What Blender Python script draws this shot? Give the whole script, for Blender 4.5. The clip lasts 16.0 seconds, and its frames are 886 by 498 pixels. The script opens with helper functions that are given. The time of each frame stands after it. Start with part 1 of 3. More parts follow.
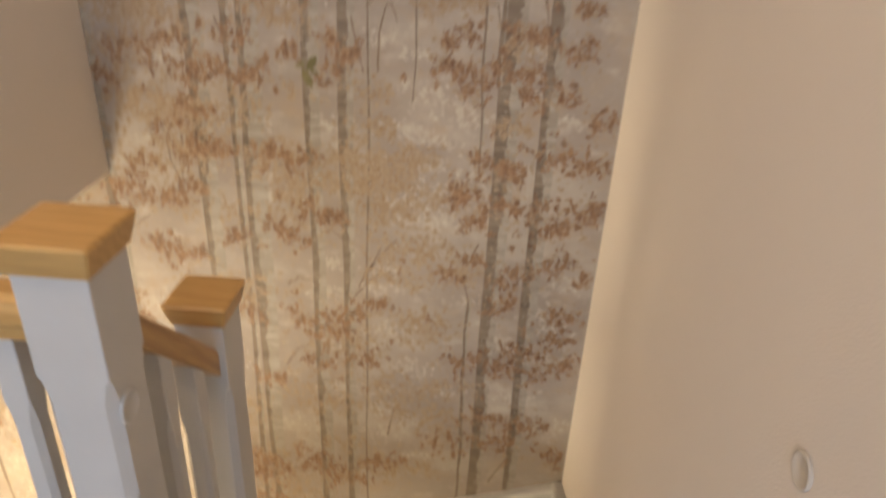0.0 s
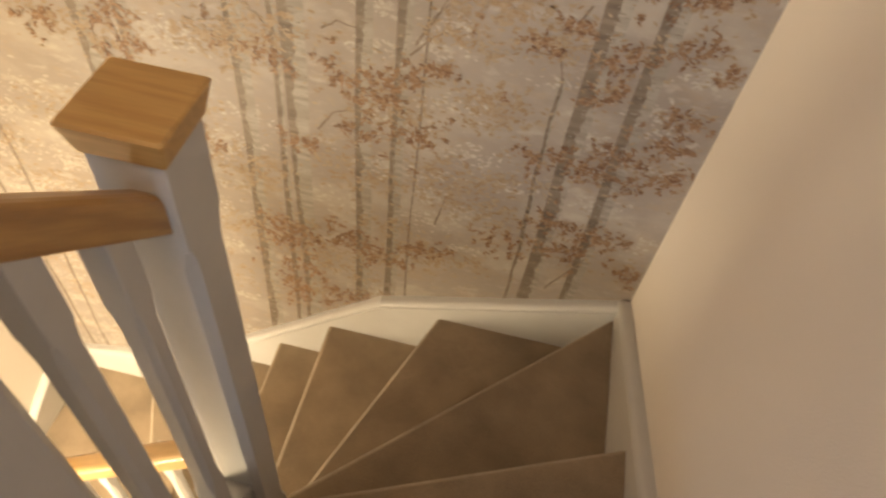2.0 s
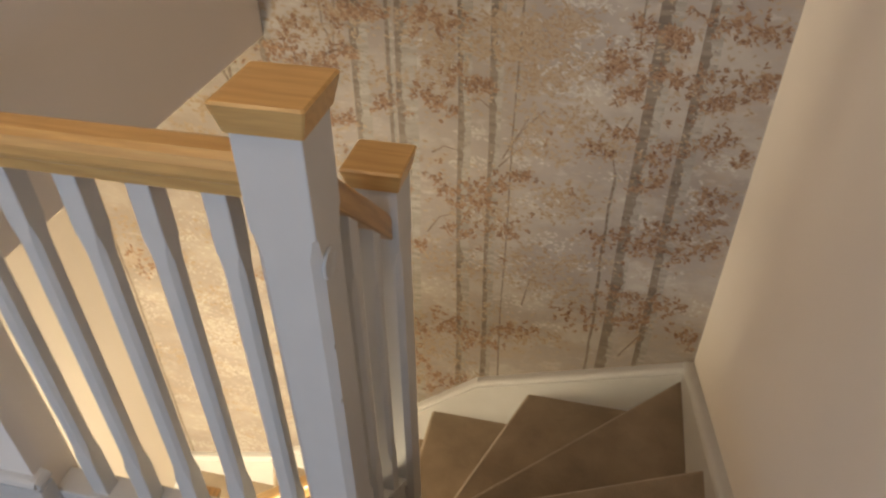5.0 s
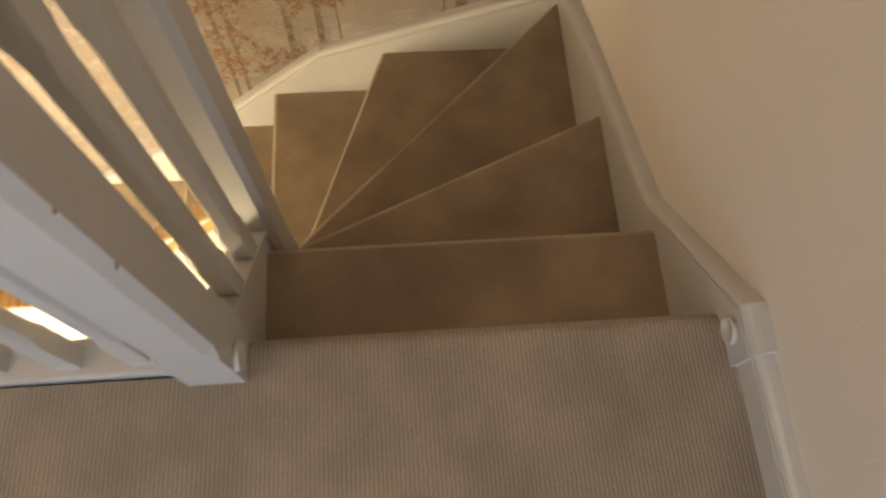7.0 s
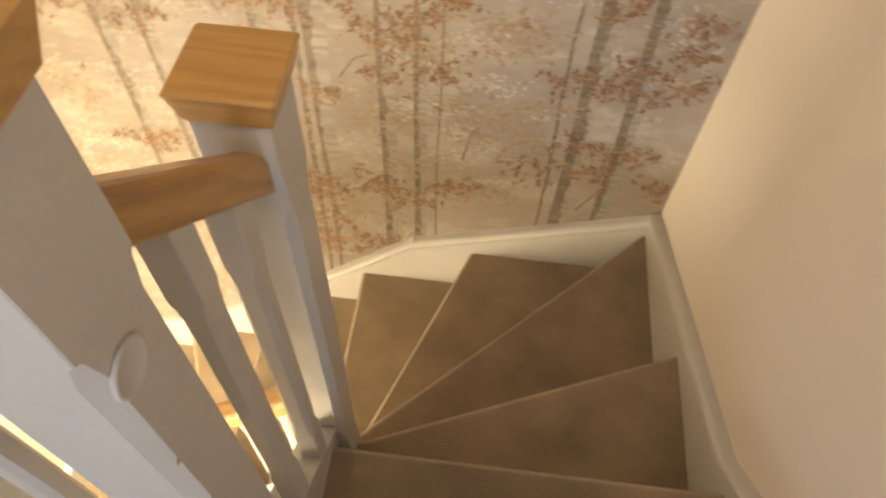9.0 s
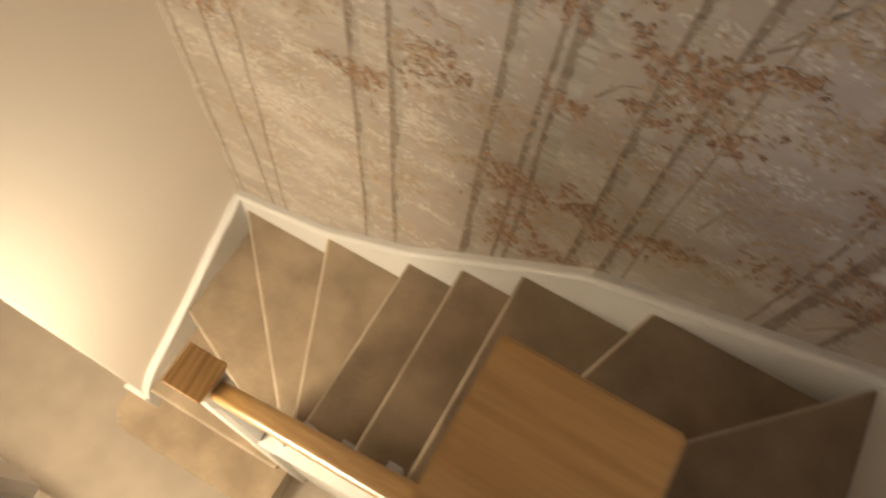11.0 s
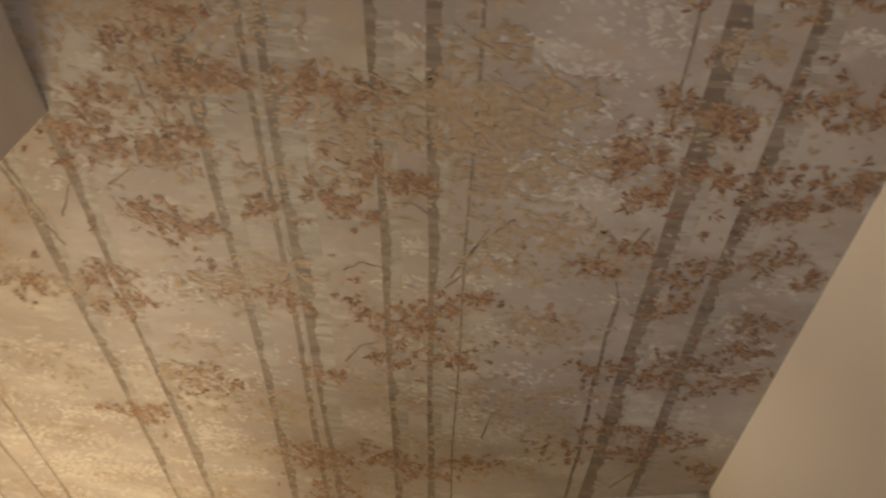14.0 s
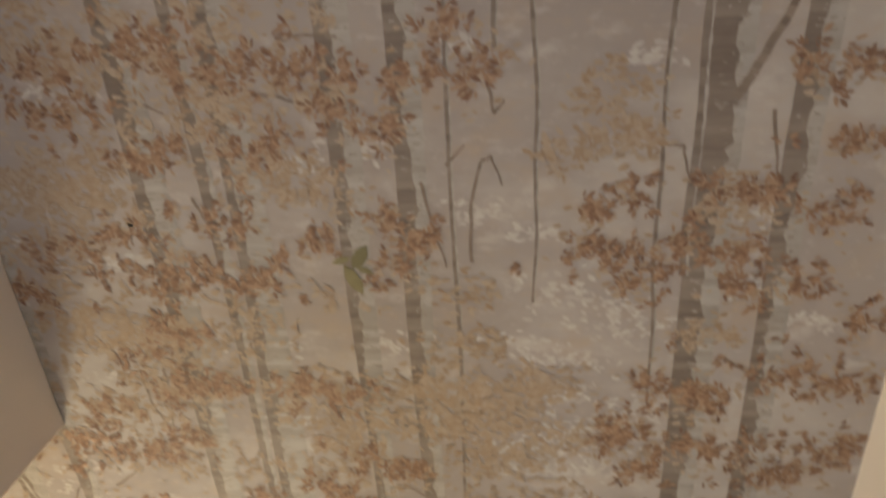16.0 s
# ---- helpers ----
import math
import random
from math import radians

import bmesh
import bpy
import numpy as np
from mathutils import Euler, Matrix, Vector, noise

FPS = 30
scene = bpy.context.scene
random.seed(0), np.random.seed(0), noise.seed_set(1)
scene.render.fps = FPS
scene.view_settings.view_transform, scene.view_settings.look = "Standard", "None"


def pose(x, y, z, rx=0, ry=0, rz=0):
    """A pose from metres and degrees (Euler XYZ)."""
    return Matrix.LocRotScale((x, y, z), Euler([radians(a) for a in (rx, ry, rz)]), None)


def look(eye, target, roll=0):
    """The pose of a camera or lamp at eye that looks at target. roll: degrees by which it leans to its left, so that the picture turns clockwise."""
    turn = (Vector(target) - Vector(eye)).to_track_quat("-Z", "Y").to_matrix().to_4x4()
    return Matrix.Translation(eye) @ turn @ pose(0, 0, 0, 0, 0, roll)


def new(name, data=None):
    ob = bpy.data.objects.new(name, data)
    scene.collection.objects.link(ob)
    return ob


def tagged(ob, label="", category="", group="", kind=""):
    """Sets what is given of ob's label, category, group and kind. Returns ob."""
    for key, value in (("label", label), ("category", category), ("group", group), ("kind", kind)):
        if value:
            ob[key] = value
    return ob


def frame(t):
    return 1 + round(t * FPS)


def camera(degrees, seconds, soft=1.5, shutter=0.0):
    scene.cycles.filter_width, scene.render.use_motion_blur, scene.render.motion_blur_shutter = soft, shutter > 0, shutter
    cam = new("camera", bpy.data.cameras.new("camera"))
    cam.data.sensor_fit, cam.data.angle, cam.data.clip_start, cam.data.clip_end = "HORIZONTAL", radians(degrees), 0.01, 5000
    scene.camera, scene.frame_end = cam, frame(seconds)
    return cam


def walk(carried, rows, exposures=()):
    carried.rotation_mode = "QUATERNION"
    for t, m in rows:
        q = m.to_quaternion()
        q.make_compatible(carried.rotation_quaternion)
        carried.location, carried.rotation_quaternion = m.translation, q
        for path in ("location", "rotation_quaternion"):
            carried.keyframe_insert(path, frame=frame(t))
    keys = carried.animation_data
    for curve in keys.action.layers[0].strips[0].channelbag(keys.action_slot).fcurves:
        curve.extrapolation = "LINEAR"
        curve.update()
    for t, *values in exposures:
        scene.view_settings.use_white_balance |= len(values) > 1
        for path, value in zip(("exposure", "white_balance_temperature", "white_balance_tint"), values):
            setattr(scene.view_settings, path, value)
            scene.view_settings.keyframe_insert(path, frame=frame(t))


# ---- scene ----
cam = camera(64.8, 16.0, soft=2.4, shutter=0.6)
PATH = [
    (0, (-0.369, -0.62, 1.305), (-0.454, 1.158, 0.393), 2.8),
    (0.5, (-0.372, -0.458, 1.228), (-0.435, 1.134, 0.02), 7.3),
    (1, (-0.393, -0.324, 1.17), (-0.378, 1.073, -0.261), 7.7),
    (1.5, (-0.423, -0.158, 1.149), (-0.51, 1.233, -0.286), 8.4),
    (2, (-0.459, -0.106, 1.135), (-0.577, 1.163, -0.406), 8.5),
    (2.5, (-0.496, -0.222, 1.209), (-0.823, 1.206, -0.153), 4.7),
    (3, (-0.465, -0.444, 1.302), (-0.871, 1.157, 0.176), 1.6),
    (3.5, (-0.399, -0.621, 1.328), (-0.87, 1.012, 0.274), 1.3),
    (4, (-0.358, -0.726, 1.295), (-0.751, 0.848, 0.125), -0.0),
    (4.2, (-0.375, -0.72, 1.297), (-0.803, 0.836, 0.116), -0.3),
    (6.5, (-0.573, -0.307, 1.144), (-0.554, 0.769, -0.542), 1.4),
    (7, (-0.524, -0.222, 1.06), (-0.414, 0.505, -0.8), 4.9),
    (7.5, (-0.502, -0.19, 1.059), (-0.409, 0.528, -0.805), 0.7),
    (8, (-0.485, -0.173, 1.088), (-0.357, 0.634, -0.737), -0.0),
    (8.5, (-0.534, -0.163, 1.148), (-0.464, 0.933, -0.523), 1.0),
    (8.7, (-0.543, -0.168, 1.149), (-0.544, 0.986, -0.484), 1.5),
    (10.8, (-0.833, 0.279, 1.053), (-1.081, 1.046, -0.777), 9.7),
    (11, (-0.852, 0.284, 1.045), (-1.167, 1.047, -0.776), 7.8),
    (11.5, (-0.898, 0.278, 1.033), (-1.332, 1.05, -0.76), 5.5),
    (12, (-0.881, 0.274, 1.091), (-1.413, 1.282, -0.552), 4.3),
    (12.5, (-0.814, 0.279, 1.141), (-1.308, 1.506, -0.359), 4.1),
    (13, (-0.733, 0.267, 1.181), (-1.1, 1.599, -0.265), 2.6),
    (13.5, (-0.676, 0.24, 1.212), (-0.909, 1.666, -0.171), 2.3),
    (14, (-0.635, 0.234, 1.22), (-0.772, 1.683, -0.152), 1.4),
    (14.5, (-0.594, 0.239, 1.222), (-0.65, 1.707, -0.135), 0.3),
    (15, (-0.581, 0.243, 1.247), (-0.655, 1.791, -0.017), -1.1),
    (15.5, (-0.577, 0.25, 1.308), (-0.707, 1.952, 0.266), -2.9),
    (16, (-0.577, 0.26, 1.382), (-0.795, 2.035, 0.487), -3.7),
]
EXPOSURES = [(0, 0.14, 7150, 15), (1, 0.05, 7250, 15), (2, 0.02, 7500, 16), (3, 0.06, 7250, 15), (4.2, -0.06, 6650, 13), (6.5, -0.38, 7400, 14), (7, 0.0, 7450, 13),
             (8, 0.64, 7450, 13), (8.7, 0.5, 7750, 13), (11, -0.74, 6800, 16), (11.5, -1.03, 6700, 15), (12, -1.27, 6850, 15), (12.5, -1.34, 7050, 16), (13, -1.3, 7150, 17),
             (13.5, -1.0, 7150, 17), (14.5, -0.42, 7000, 14), (15.5, -0.22, 6650, 12), (16, -0.16, 6650, 12)]
walk(cam, [(t, look(eye, target, roll)) for t, eye, target, roll in PATH], EXPOSURES)

# ---- plan, metres: landing carpet z 0, east wall x 0, the stair winds round to the west wall ----
H = 0.2                     # rise
YN = 1.22                   # mural wall
XW = -2.245                 # west wall of the stair
XB = -1.437                 # bulkhead wall above
ZB = 0.533                  # underside of the bulkhead
ZF = -2.6                   # hall floor
ZC = 2.38                   # landing ceiling
HALL_Y = 0.315              # hall wall face
YL = 0.062                  # landing nosing
N1 = (-0.816, 0.038)        # newels: landing, upper turn, lower turn
N2 = (-0.809, 0.352)
N3 = (-1.490, 0.397)
Z1, Z2, Z3 = 0.965, 0.696, -0.62
SX, SY, SW = -0.03, YN - 0.03, XW + 0.03   # string faces
BAL_Y = 0.042               # landing balustrade line

# ---- light ----
world = bpy.data.worlds.new("world")
scene.world = world
world.use_nodes = True
sky = world.node_tree.nodes.new("ShaderNodeTexSky")
sky.sky_type, sky.sun_disc, sky.sun_elevation, sky.sun_rotation = "NISHITA", False, radians(25), radians(200)
world.node_tree.links.new(sky.outputs[0], world.node_tree.nodes["Background"].inputs[0])
world.node_tree.nodes["Background"].inputs[1].default_value = 0.1


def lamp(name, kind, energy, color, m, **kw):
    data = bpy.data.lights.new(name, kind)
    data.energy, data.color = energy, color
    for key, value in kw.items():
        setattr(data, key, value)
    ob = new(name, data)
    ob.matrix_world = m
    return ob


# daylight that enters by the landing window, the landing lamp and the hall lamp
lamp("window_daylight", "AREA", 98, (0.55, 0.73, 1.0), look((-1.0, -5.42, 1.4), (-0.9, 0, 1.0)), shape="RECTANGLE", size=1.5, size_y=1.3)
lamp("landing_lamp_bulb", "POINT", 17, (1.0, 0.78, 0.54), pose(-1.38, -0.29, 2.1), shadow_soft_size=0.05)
lamp("hall_lamp_bulb", "POINT", 190, (1.0, 0.88, 0.62), pose(-1.98, -0.42, -1.0), shadow_soft_size=0.27)

# ---- materials ----
def nodes_of(name):
    m = bpy.data.materials.new(name)
    m.use_nodes = True
    n, l = m.node_tree.nodes, m.node_tree.links
    return m, n, l, n["Principled BSDF"]


def plain(name, colour, rough=0.6, vary=0.04, scale=6.0, bump=0.02, bump_scale=120.0, spec=0.4):
    m, n, l, b = nodes_of(name)
    tc = n.new("ShaderNodeTexCoord")
    big, fine = n.new("ShaderNodeTexNoise"), n.new("ShaderNodeTexNoise")
    big.inputs["Scale"].default_value, fine.inputs["Scale"].default_value = scale, bump_scale
    l.new(tc.outputs["Object"], big.inputs["Vector"]), l.new(tc.outputs["Object"], fine.inputs["Vector"])
    mix = n.new("ShaderNodeMix")
    mix.data_type = "RGBA"
    mix.inputs[6].default_value = (*[c * (1 - vary) for c in colour], 1)
    mix.inputs[7].default_value = (*[min(1, c * (1 + vary)) for c in colour], 1)
    l.new(big.outputs[0], mix.inputs[0]), l.new(mix.outputs[2], b.inputs["Base Color"])
    bp = n.new("ShaderNodeBump")
    bp.inputs["Strength"].default_value, bp.inputs["Distance"].default_value = bump, 0.01
    l.new(fine.outputs[0], bp.inputs["Height"]), l.new(bp.outputs[0], b.inputs["Normal"])
    b.inputs["Roughness"].default_value = rough
    b.inputs["Specular IOR Level"].default_value = spec
    return m


def oak(name, axis, turn=(0, 0, 0), low=(0.53, 0.29, 0.095), high=(0.68, 0.415, 0.155)):
    """Oiled oak with its grain along one axis (0 x, 1 y, 2 z)."""
    m, n, l, b = nodes_of(name)
    tc, along, mp = n.new("ShaderNodeTexCoord"), n.new("ShaderNodeMapping"), n.new("ShaderNodeMapping")
    along.inputs["Rotation"].default_value = turn
    l.new(tc.outputs["Object"], along.inputs["Vector"])
    mp.inputs["Scale"].default_value = [5.0 if i == axis else 60.0 for i in range(3)]
    l.new(along.outputs[0], mp.inputs["Vector"])
    warp, grain, pore = n.new("ShaderNodeTexNoise"), n.new("ShaderNodeTexWave"), n.new("ShaderNodeTexNoise")
    warp.inputs["Scale"].default_value, warp.inputs["Detail"].default_value = 0.7, 4
    grain.bands_direction = "DIAGONAL"
    grain.inputs["Scale"].default_value, grain.inputs["Distortion"].default_value, grain.inputs["Detail"].default_value = 0.5, 7.0, 3
    pore.inputs["Scale"].default_value = 5.0
    for node in (warp, grain, pore):
        l.new(mp.outputs[0], node.inputs["Vector"])
    ramp = n.new("ShaderNodeValToRGB")
    ramp.color_ramp.elements[0].position, ramp.color_ramp.elements[0].color = 0.1, (*low, 1)
    ramp.color_ramp.elements[1].position, ramp.color_ramp.elements[1].color = 0.9, (*high, 1)
    mix = n.new("ShaderNodeMath")
    mix.operation = "MULTIPLY_ADD"
    mix.inputs[1].default_value = 0.42
    l.new(grain.outputs["Fac"], mix.inputs[0]), l.new(warp.outputs[0], mix.inputs[2])
    l.new(mix.outputs[0], ramp.inputs[0])
    dark = n.new("ShaderNodeMix")
    dark.data_type, dark.blend_type = "RGBA", "MULTIPLY"
    dark.inputs[0].default_value = 0.25
    l.new(ramp.outputs[0], dark.inputs[6]), l.new(pore.outputs[0], dark.inputs[7])
    l.new(dark.outputs[2], b.inputs["Base Color"])
    bp = n.new("ShaderNodeBump")
    bp.inputs["Strength"].default_value, bp.inputs["Distance"].default_value = 0.12, 0.002
    l.new(pore.outputs[0], bp.inputs["Height"]), l.new(bp.outputs[0], b.inputs["Normal"])
    b.inputs["Roughness"].default_value = 0.3
    return m


def carpet(name, colour, rib_axis=None, rib=0.008, groove_depth=0.08, worn=0.8, fresh=1.07):
    m, n, l, b = nodes_of(name)
    tc = n.new("ShaderNodeTexCoord")
    soil, tuft = n.new("ShaderNodeTexNoise"), n.new("ShaderNodeTexNoise")
    soil.inputs["Scale"].default_value, soil.inputs["Detail"].default_value = 6.5, 7
    tuft.inputs["Scale"].default_value, tuft.inputs["Detail"].default_value = 330, 2
    for node in (soil, tuft):
        l.new(tc.outputs["Object"], node.inputs["Vector"])
    ramp = n.new("ShaderNodeValToRGB")
    ramp.color_ramp.elements[0].position, ramp.color_ramp.elements[0].color = 0.34, (*[c * worn for c in colour], 1)
    ramp.color_ramp.elements[1].position, ramp.color_ramp.elements[1].color = 0.64, (*[c * fresh for c in colour], 1)
    l.new(soil.outputs[0], ramp.inputs[0])
    fleck = n.new("ShaderNodeMix")
    fleck.data_type, fleck.blend_type = "RGBA", "MULTIPLY"
    fleck.inputs[0].default_value = 0.5
    tone = n.new("ShaderNodeMapRange")
    tone.inputs[1].default_value, tone.inputs[2].default_value, tone.inputs[3].default_value, tone.inputs[4].default_value = 0.3, 0.7, 0.55, 1.25
    l.new(tuft.outputs[0], tone.inputs[0])
    l.new(ramp.outputs[0], fleck.inputs[6]), l.new(tone.outputs[0], fleck.inputs[7])
    height = tuft.outputs[0]
    colour_out = fleck.outputs[2]
    if rib_axis is not None:
        wave = n.new("ShaderNodeTexWave")
        wave.bands_direction = rib_axis
        wave.inputs["Scale"].default_value, wave.inputs["Distortion"].default_value = 0.314 / rib, 1.4
        wave.inputs["Detail"].default_value = 1
        l.new(tc.outputs["Object"], wave.inputs["Vector"])
        add = n.new("ShaderNodeMath")
        add.operation = "ADD"
        l.new(wave.outputs["Fac"], add.inputs[0]), l.new(tuft.outputs[0], add.inputs[1])
        height = add.outputs[0]
        groove = n.new("ShaderNodeMix")
        groove.data_type, groove.blend_type = "RGBA", "MULTIPLY"
        groove.inputs[0].default_value = groove_depth
        l.new(colour_out, groove.inputs[6]), l.new(wave.outputs["Fac"], groove.inputs[7])
        colour_out = groove.outputs[2]
    l.new(colour_out, b.inputs["Base Color"])
    bp = n.new("ShaderNodeBump")
    bp.inputs["Strength"].default_value, bp.inputs["Distance"].default_value = 0.4, 0.003
    l.new(height, bp.inputs["Height"]), l.new(bp.outputs[0], b.inputs["Normal"])
    b.inputs["Roughness"].default_value, b.inputs["Specular IOR Level"].default_value = 0.95, 0.08
    b.inputs["Sheen Weight"].default_value, b.inputs["Sheen Roughness"].default_value = 0.25, 0.5
    return m


def painted(name, stops, rough=0.62, streak=None, scale=60.0):
    """Printed pigment that varies from dab to dab (Random Per Island) and within it."""
    m, n, l, b = nodes_of(name)
    geo, tc = n.new("ShaderNodeNewGeometry"), n.new("ShaderNodeTexCoord")
    ramp = n.new("ShaderNodeValToRGB")
    els = ramp.color_ramp.elements
    els[0].position, els[0].color = 0.0, (*stops[0], 1)
    els[1].position, els[1].color = 1.0, (*stops[-1], 1)
    for i, c in enumerate(stops[1:-1]):
        e = els.new((i + 1) / (len(stops) - 1))
        e.color = (*c, 1)
    mp, noise_n = n.new("ShaderNodeMapping"), n.new("ShaderNodeTexNoise")
    mp.inputs["Scale"].default_value = streak or (1, 1, 1)
    noise_n.inputs["Scale"].default_value, noise_n.inputs["Detail"].default_value = scale, 4
    l.new(tc.outputs["Object"], mp.inputs[0]), l.new(mp.outputs[0], noise_n.inputs["Vector"])
    mix = n.new("ShaderNodeMath")
    mix.operation = "MULTIPLY_ADD"
    mix.inputs[1].default_value = 0.9
    sub = n.new("ShaderNodeMath")
    sub.operation = "SUBTRACT"
    sub.inputs[1].default_value = 0.5
    l.new(noise_n.outputs[0], sub.inputs[0]), l.new(sub.outputs[0], mix.inputs[0]), l.new(geo.outputs["Random Per Island"], mix.inputs[2])
    l.new(mix.outputs[0], ramp.inputs[0]), l.new(ramp.outputs[0], b.inputs["Base Color"])
    b.inputs["Roughness"].default_value, b.inputs["Specular IOR Level"].default_value = rough, 0.3
    return m


def mural_ground():
    """Matt wallpaper: mottled beige wash with pale drifts and brushed streaks."""
    m, n, l, b = nodes_of("mural_ground")
    tc = n.new("ShaderNodeTexCoord")
    prev = None
    layers = (((1.1, 1, 0.8), 1.6, (0.27, 0.226, 0.195), (0.312, 0.27, 0.237), 0.35, 0.65, 1.0),
              ((1.0, 1, 2.0), 2.6, None, (0.415, 0.372, 0.32), 0.48, 0.62, 0.5),
              ((1.0, 1, 1.8), 7.5, None, (0.35, 0.26, 0.178), 0.52, 0.66, 0.4),
              ((1.0, 1, 2.2), 10.0, None, (0.47, 0.425, 0.37), 0.57, 0.68, 0.45),
              ((1.0, 1, 1.6), 26.0, None, (0.36, 0.27, 0.185), 0.56, 0.68, 0.3),
              ((1.0, 1, 2.0), 44.0, None, (0.48, 0.43, 0.37), 0.58, 0.70, 0.25))
    for stretch, scale, low, high, p0, p1, most in layers:
        mp, no, mr = n.new("ShaderNodeMapping"), n.new("ShaderNodeTexNoise"), n.new("ShaderNodeMapRange")
        mp.inputs["Scale"].default_value = stretch
        no.inputs["Scale"].default_value, no.inputs["Detail"].default_value, no.inputs["Roughness"].default_value = scale, 7, 0.62
        mr.inputs[1].default_value, mr.inputs[2].default_value, mr.inputs[4].default_value = p0, p1, most
        l.new(tc.outputs["Object"], mp.inputs[0]), l.new(mp.outputs[0], no.inputs["Vector"]), l.new(no.outputs[0], mr.inputs[0])
        mix = n.new("ShaderNodeMix")
        mix.data_type = "RGBA"
        l.new(mr.outputs[0], mix.inputs[0])
        if prev is None:
            mix.inputs[6].default_value = (*low, 1)
        else:
            l.new(prev, mix.inputs[6])
        mix.inputs[7].default_value = (*high, 1)
        prev = mix.outputs[2]
    l.new(prev, b.inputs["Base Color"])
    b.inputs["Roughness"].default_value, b.inputs["Specular IOR Level"].default_value = 0.6, 0.3
    weave, bp = n.new("ShaderNodeTexNoise"), n.new("ShaderNodeBump")
    weave.inputs["Scale"].default_value = 500
    bp.inputs["Strength"].default_value, bp.inputs["Distance"].default_value = 0.08, 0.002
    l.new(tc.outputs["Object"], weave.inputs["Vector"]), l.new(weave.outputs[0], bp.inputs["Height"]), l.new(bp.outputs[0], b.inputs["Normal"])
    return m


M_WALL = plain("cream_emulsion", (0.79, 0.73, 0.665), 0.7, 0.04, 1.6, 0.1, 240)
M_WHITE = plain("white_satin_paint", (0.58, 0.57, 0.55), 0.34, 0.05, 14.0, 0.06, 70)
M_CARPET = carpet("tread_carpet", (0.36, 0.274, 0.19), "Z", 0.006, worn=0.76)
M_HALL = carpet("hall_carpet", (0.40, 0.335, 0.272), "X", 0.006, worn=0.92, fresh=1.03)
M_FILLER = plain("wood_filler", (0.45, 0.39, 0.32), 0.5)
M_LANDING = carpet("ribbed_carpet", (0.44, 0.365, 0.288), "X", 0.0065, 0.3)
# paler nosing: the light on the rounded edge is put into its colour, with wear
M_NOSING_LIT = carpet("lit_worn_nosing_carpet", (0.47, 0.38, 0.28), "Z", 0.006)
M_CEIL = plain("white_ceiling", (0.8, 0.78, 0.74), 0.8)
M_OAK_X = oak("oak_grain_x", 0)
M_OAK_DARK = oak("oak_dark_cap", 1, (0, 0, 0), (0.22, 0.115, 0.045), (0.55, 0.32, 0.13))
M_OAK_RAIL, M_OAK_SHORT = oak("oak_rail", 0, (0, radians(43.2), 0)), oak("oak_short_rail", 1, (radians(43.8), 0, 0), (0.33, 0.17, 0.065), (0.58, 0.34, 0.135))
M_MURAL = mural_ground()
M_BARK = painted("bark_pale", [(0.25, 0.222, 0.188), (0.34, 0.308, 0.266)], 0.6, (0.5, 1, 2.2), 60)
M_BARK_DARK = painted("bark_shade", [(0.142, 0.108, 0.082), (0.218, 0.175, 0.138)], 0.6, (0.5, 1, 2.0), 70)
M_BARK_MID = painted("bark_bars", [(0.20, 0.165, 0.132), (0.27, 0.235, 0.195)], 0.6, (0.5, 1, 2.0), 70)
M_TWIG = painted("twig_print", [(0.15, 0.11, 0.08), (0.23, 0.178, 0.135)])
M_RUSSET = painted("russet_leaf_print", [(0.15, 0.08, 0.047), (0.21, 0.118, 0.068), (0.27, 0.163, 0.097), (0.31, 0.205, 0.13)])
M_TAN = painted("tan_leaf_print", [(0.275, 0.188, 0.115), (0.315, 0.232, 0.156), (0.345, 0.272, 0.198)])
M_MIST = painted("pale_leaf_print", [(0.365, 0.318, 0.272), (0.44, 0.395, 0.345)])
M_GREEN = painted("green_print", [(0.10, 0.088, 0.034), (0.22, 0.185, 0.09)], 0.6, None, 40)
M_DARK = plain("dark_floor", (0.03, 0.028, 0.026), 0.6)
M_CUP = plain("white_plastic", (0.62, 0.58, 0.52), 0.3, 0.02)


# ---- mesh helpers ----
def mesh_of(name, bm, mat, smooth=False):
    me = bpy.data.meshes.new(name)
    bmesh.ops.recalc_face_normals(bm, faces=bm.faces)
    bm.to_mesh(me)
    bm.free()
    me.materials.append(mat)
    if smooth:
        for p in me.polygons:
            p.use_smooth = True
    return me


def thing(name, bm, mat, label, category="", kind="", group="", smooth=False):
    return tagged(new(name, mesh_of(name, bm, mat, smooth)), label, category, group, kind)


def empty(name, at, label, category="", group=""):
    ob = new(name)
    ob.location = at
    return tagged(ob, label, category, group)


def part(name, bm, mat, parent, label="", smooth=False):
    """One mesh, given in world metres, under a thing or a part."""
    ob = new(name, mesh_of(name, bm, mat, smooth))
    ob.parent = parent
    bpy.context.view_layer.update()
    ob.matrix_parent_inverse = parent.matrix_world.inverted()
    return tagged(ob, label)


def add_box(bm, x0, x1, y0, y1, z0, z1, bevel=0.0, seg=1):
    r = bmesh.ops.create_cube(bm, size=1.0)
    vs = r["verts"]
    for v in vs:
        v.co = Vector(((x0 + x1) / 2 + v.co.x * (x1 - x0), (y0 + y1) / 2 + v.co.y * (y1 - y0), (z0 + z1) / 2 + v.co.z * (z1 - z0)))
    if bevel:
        es = list({e for v in vs for e in v.link_edges})
        bmesh.ops.bevel(bm, geom=es, offset=bevel, segments=seg, profile=0.5, affect="EDGES")
    return bm


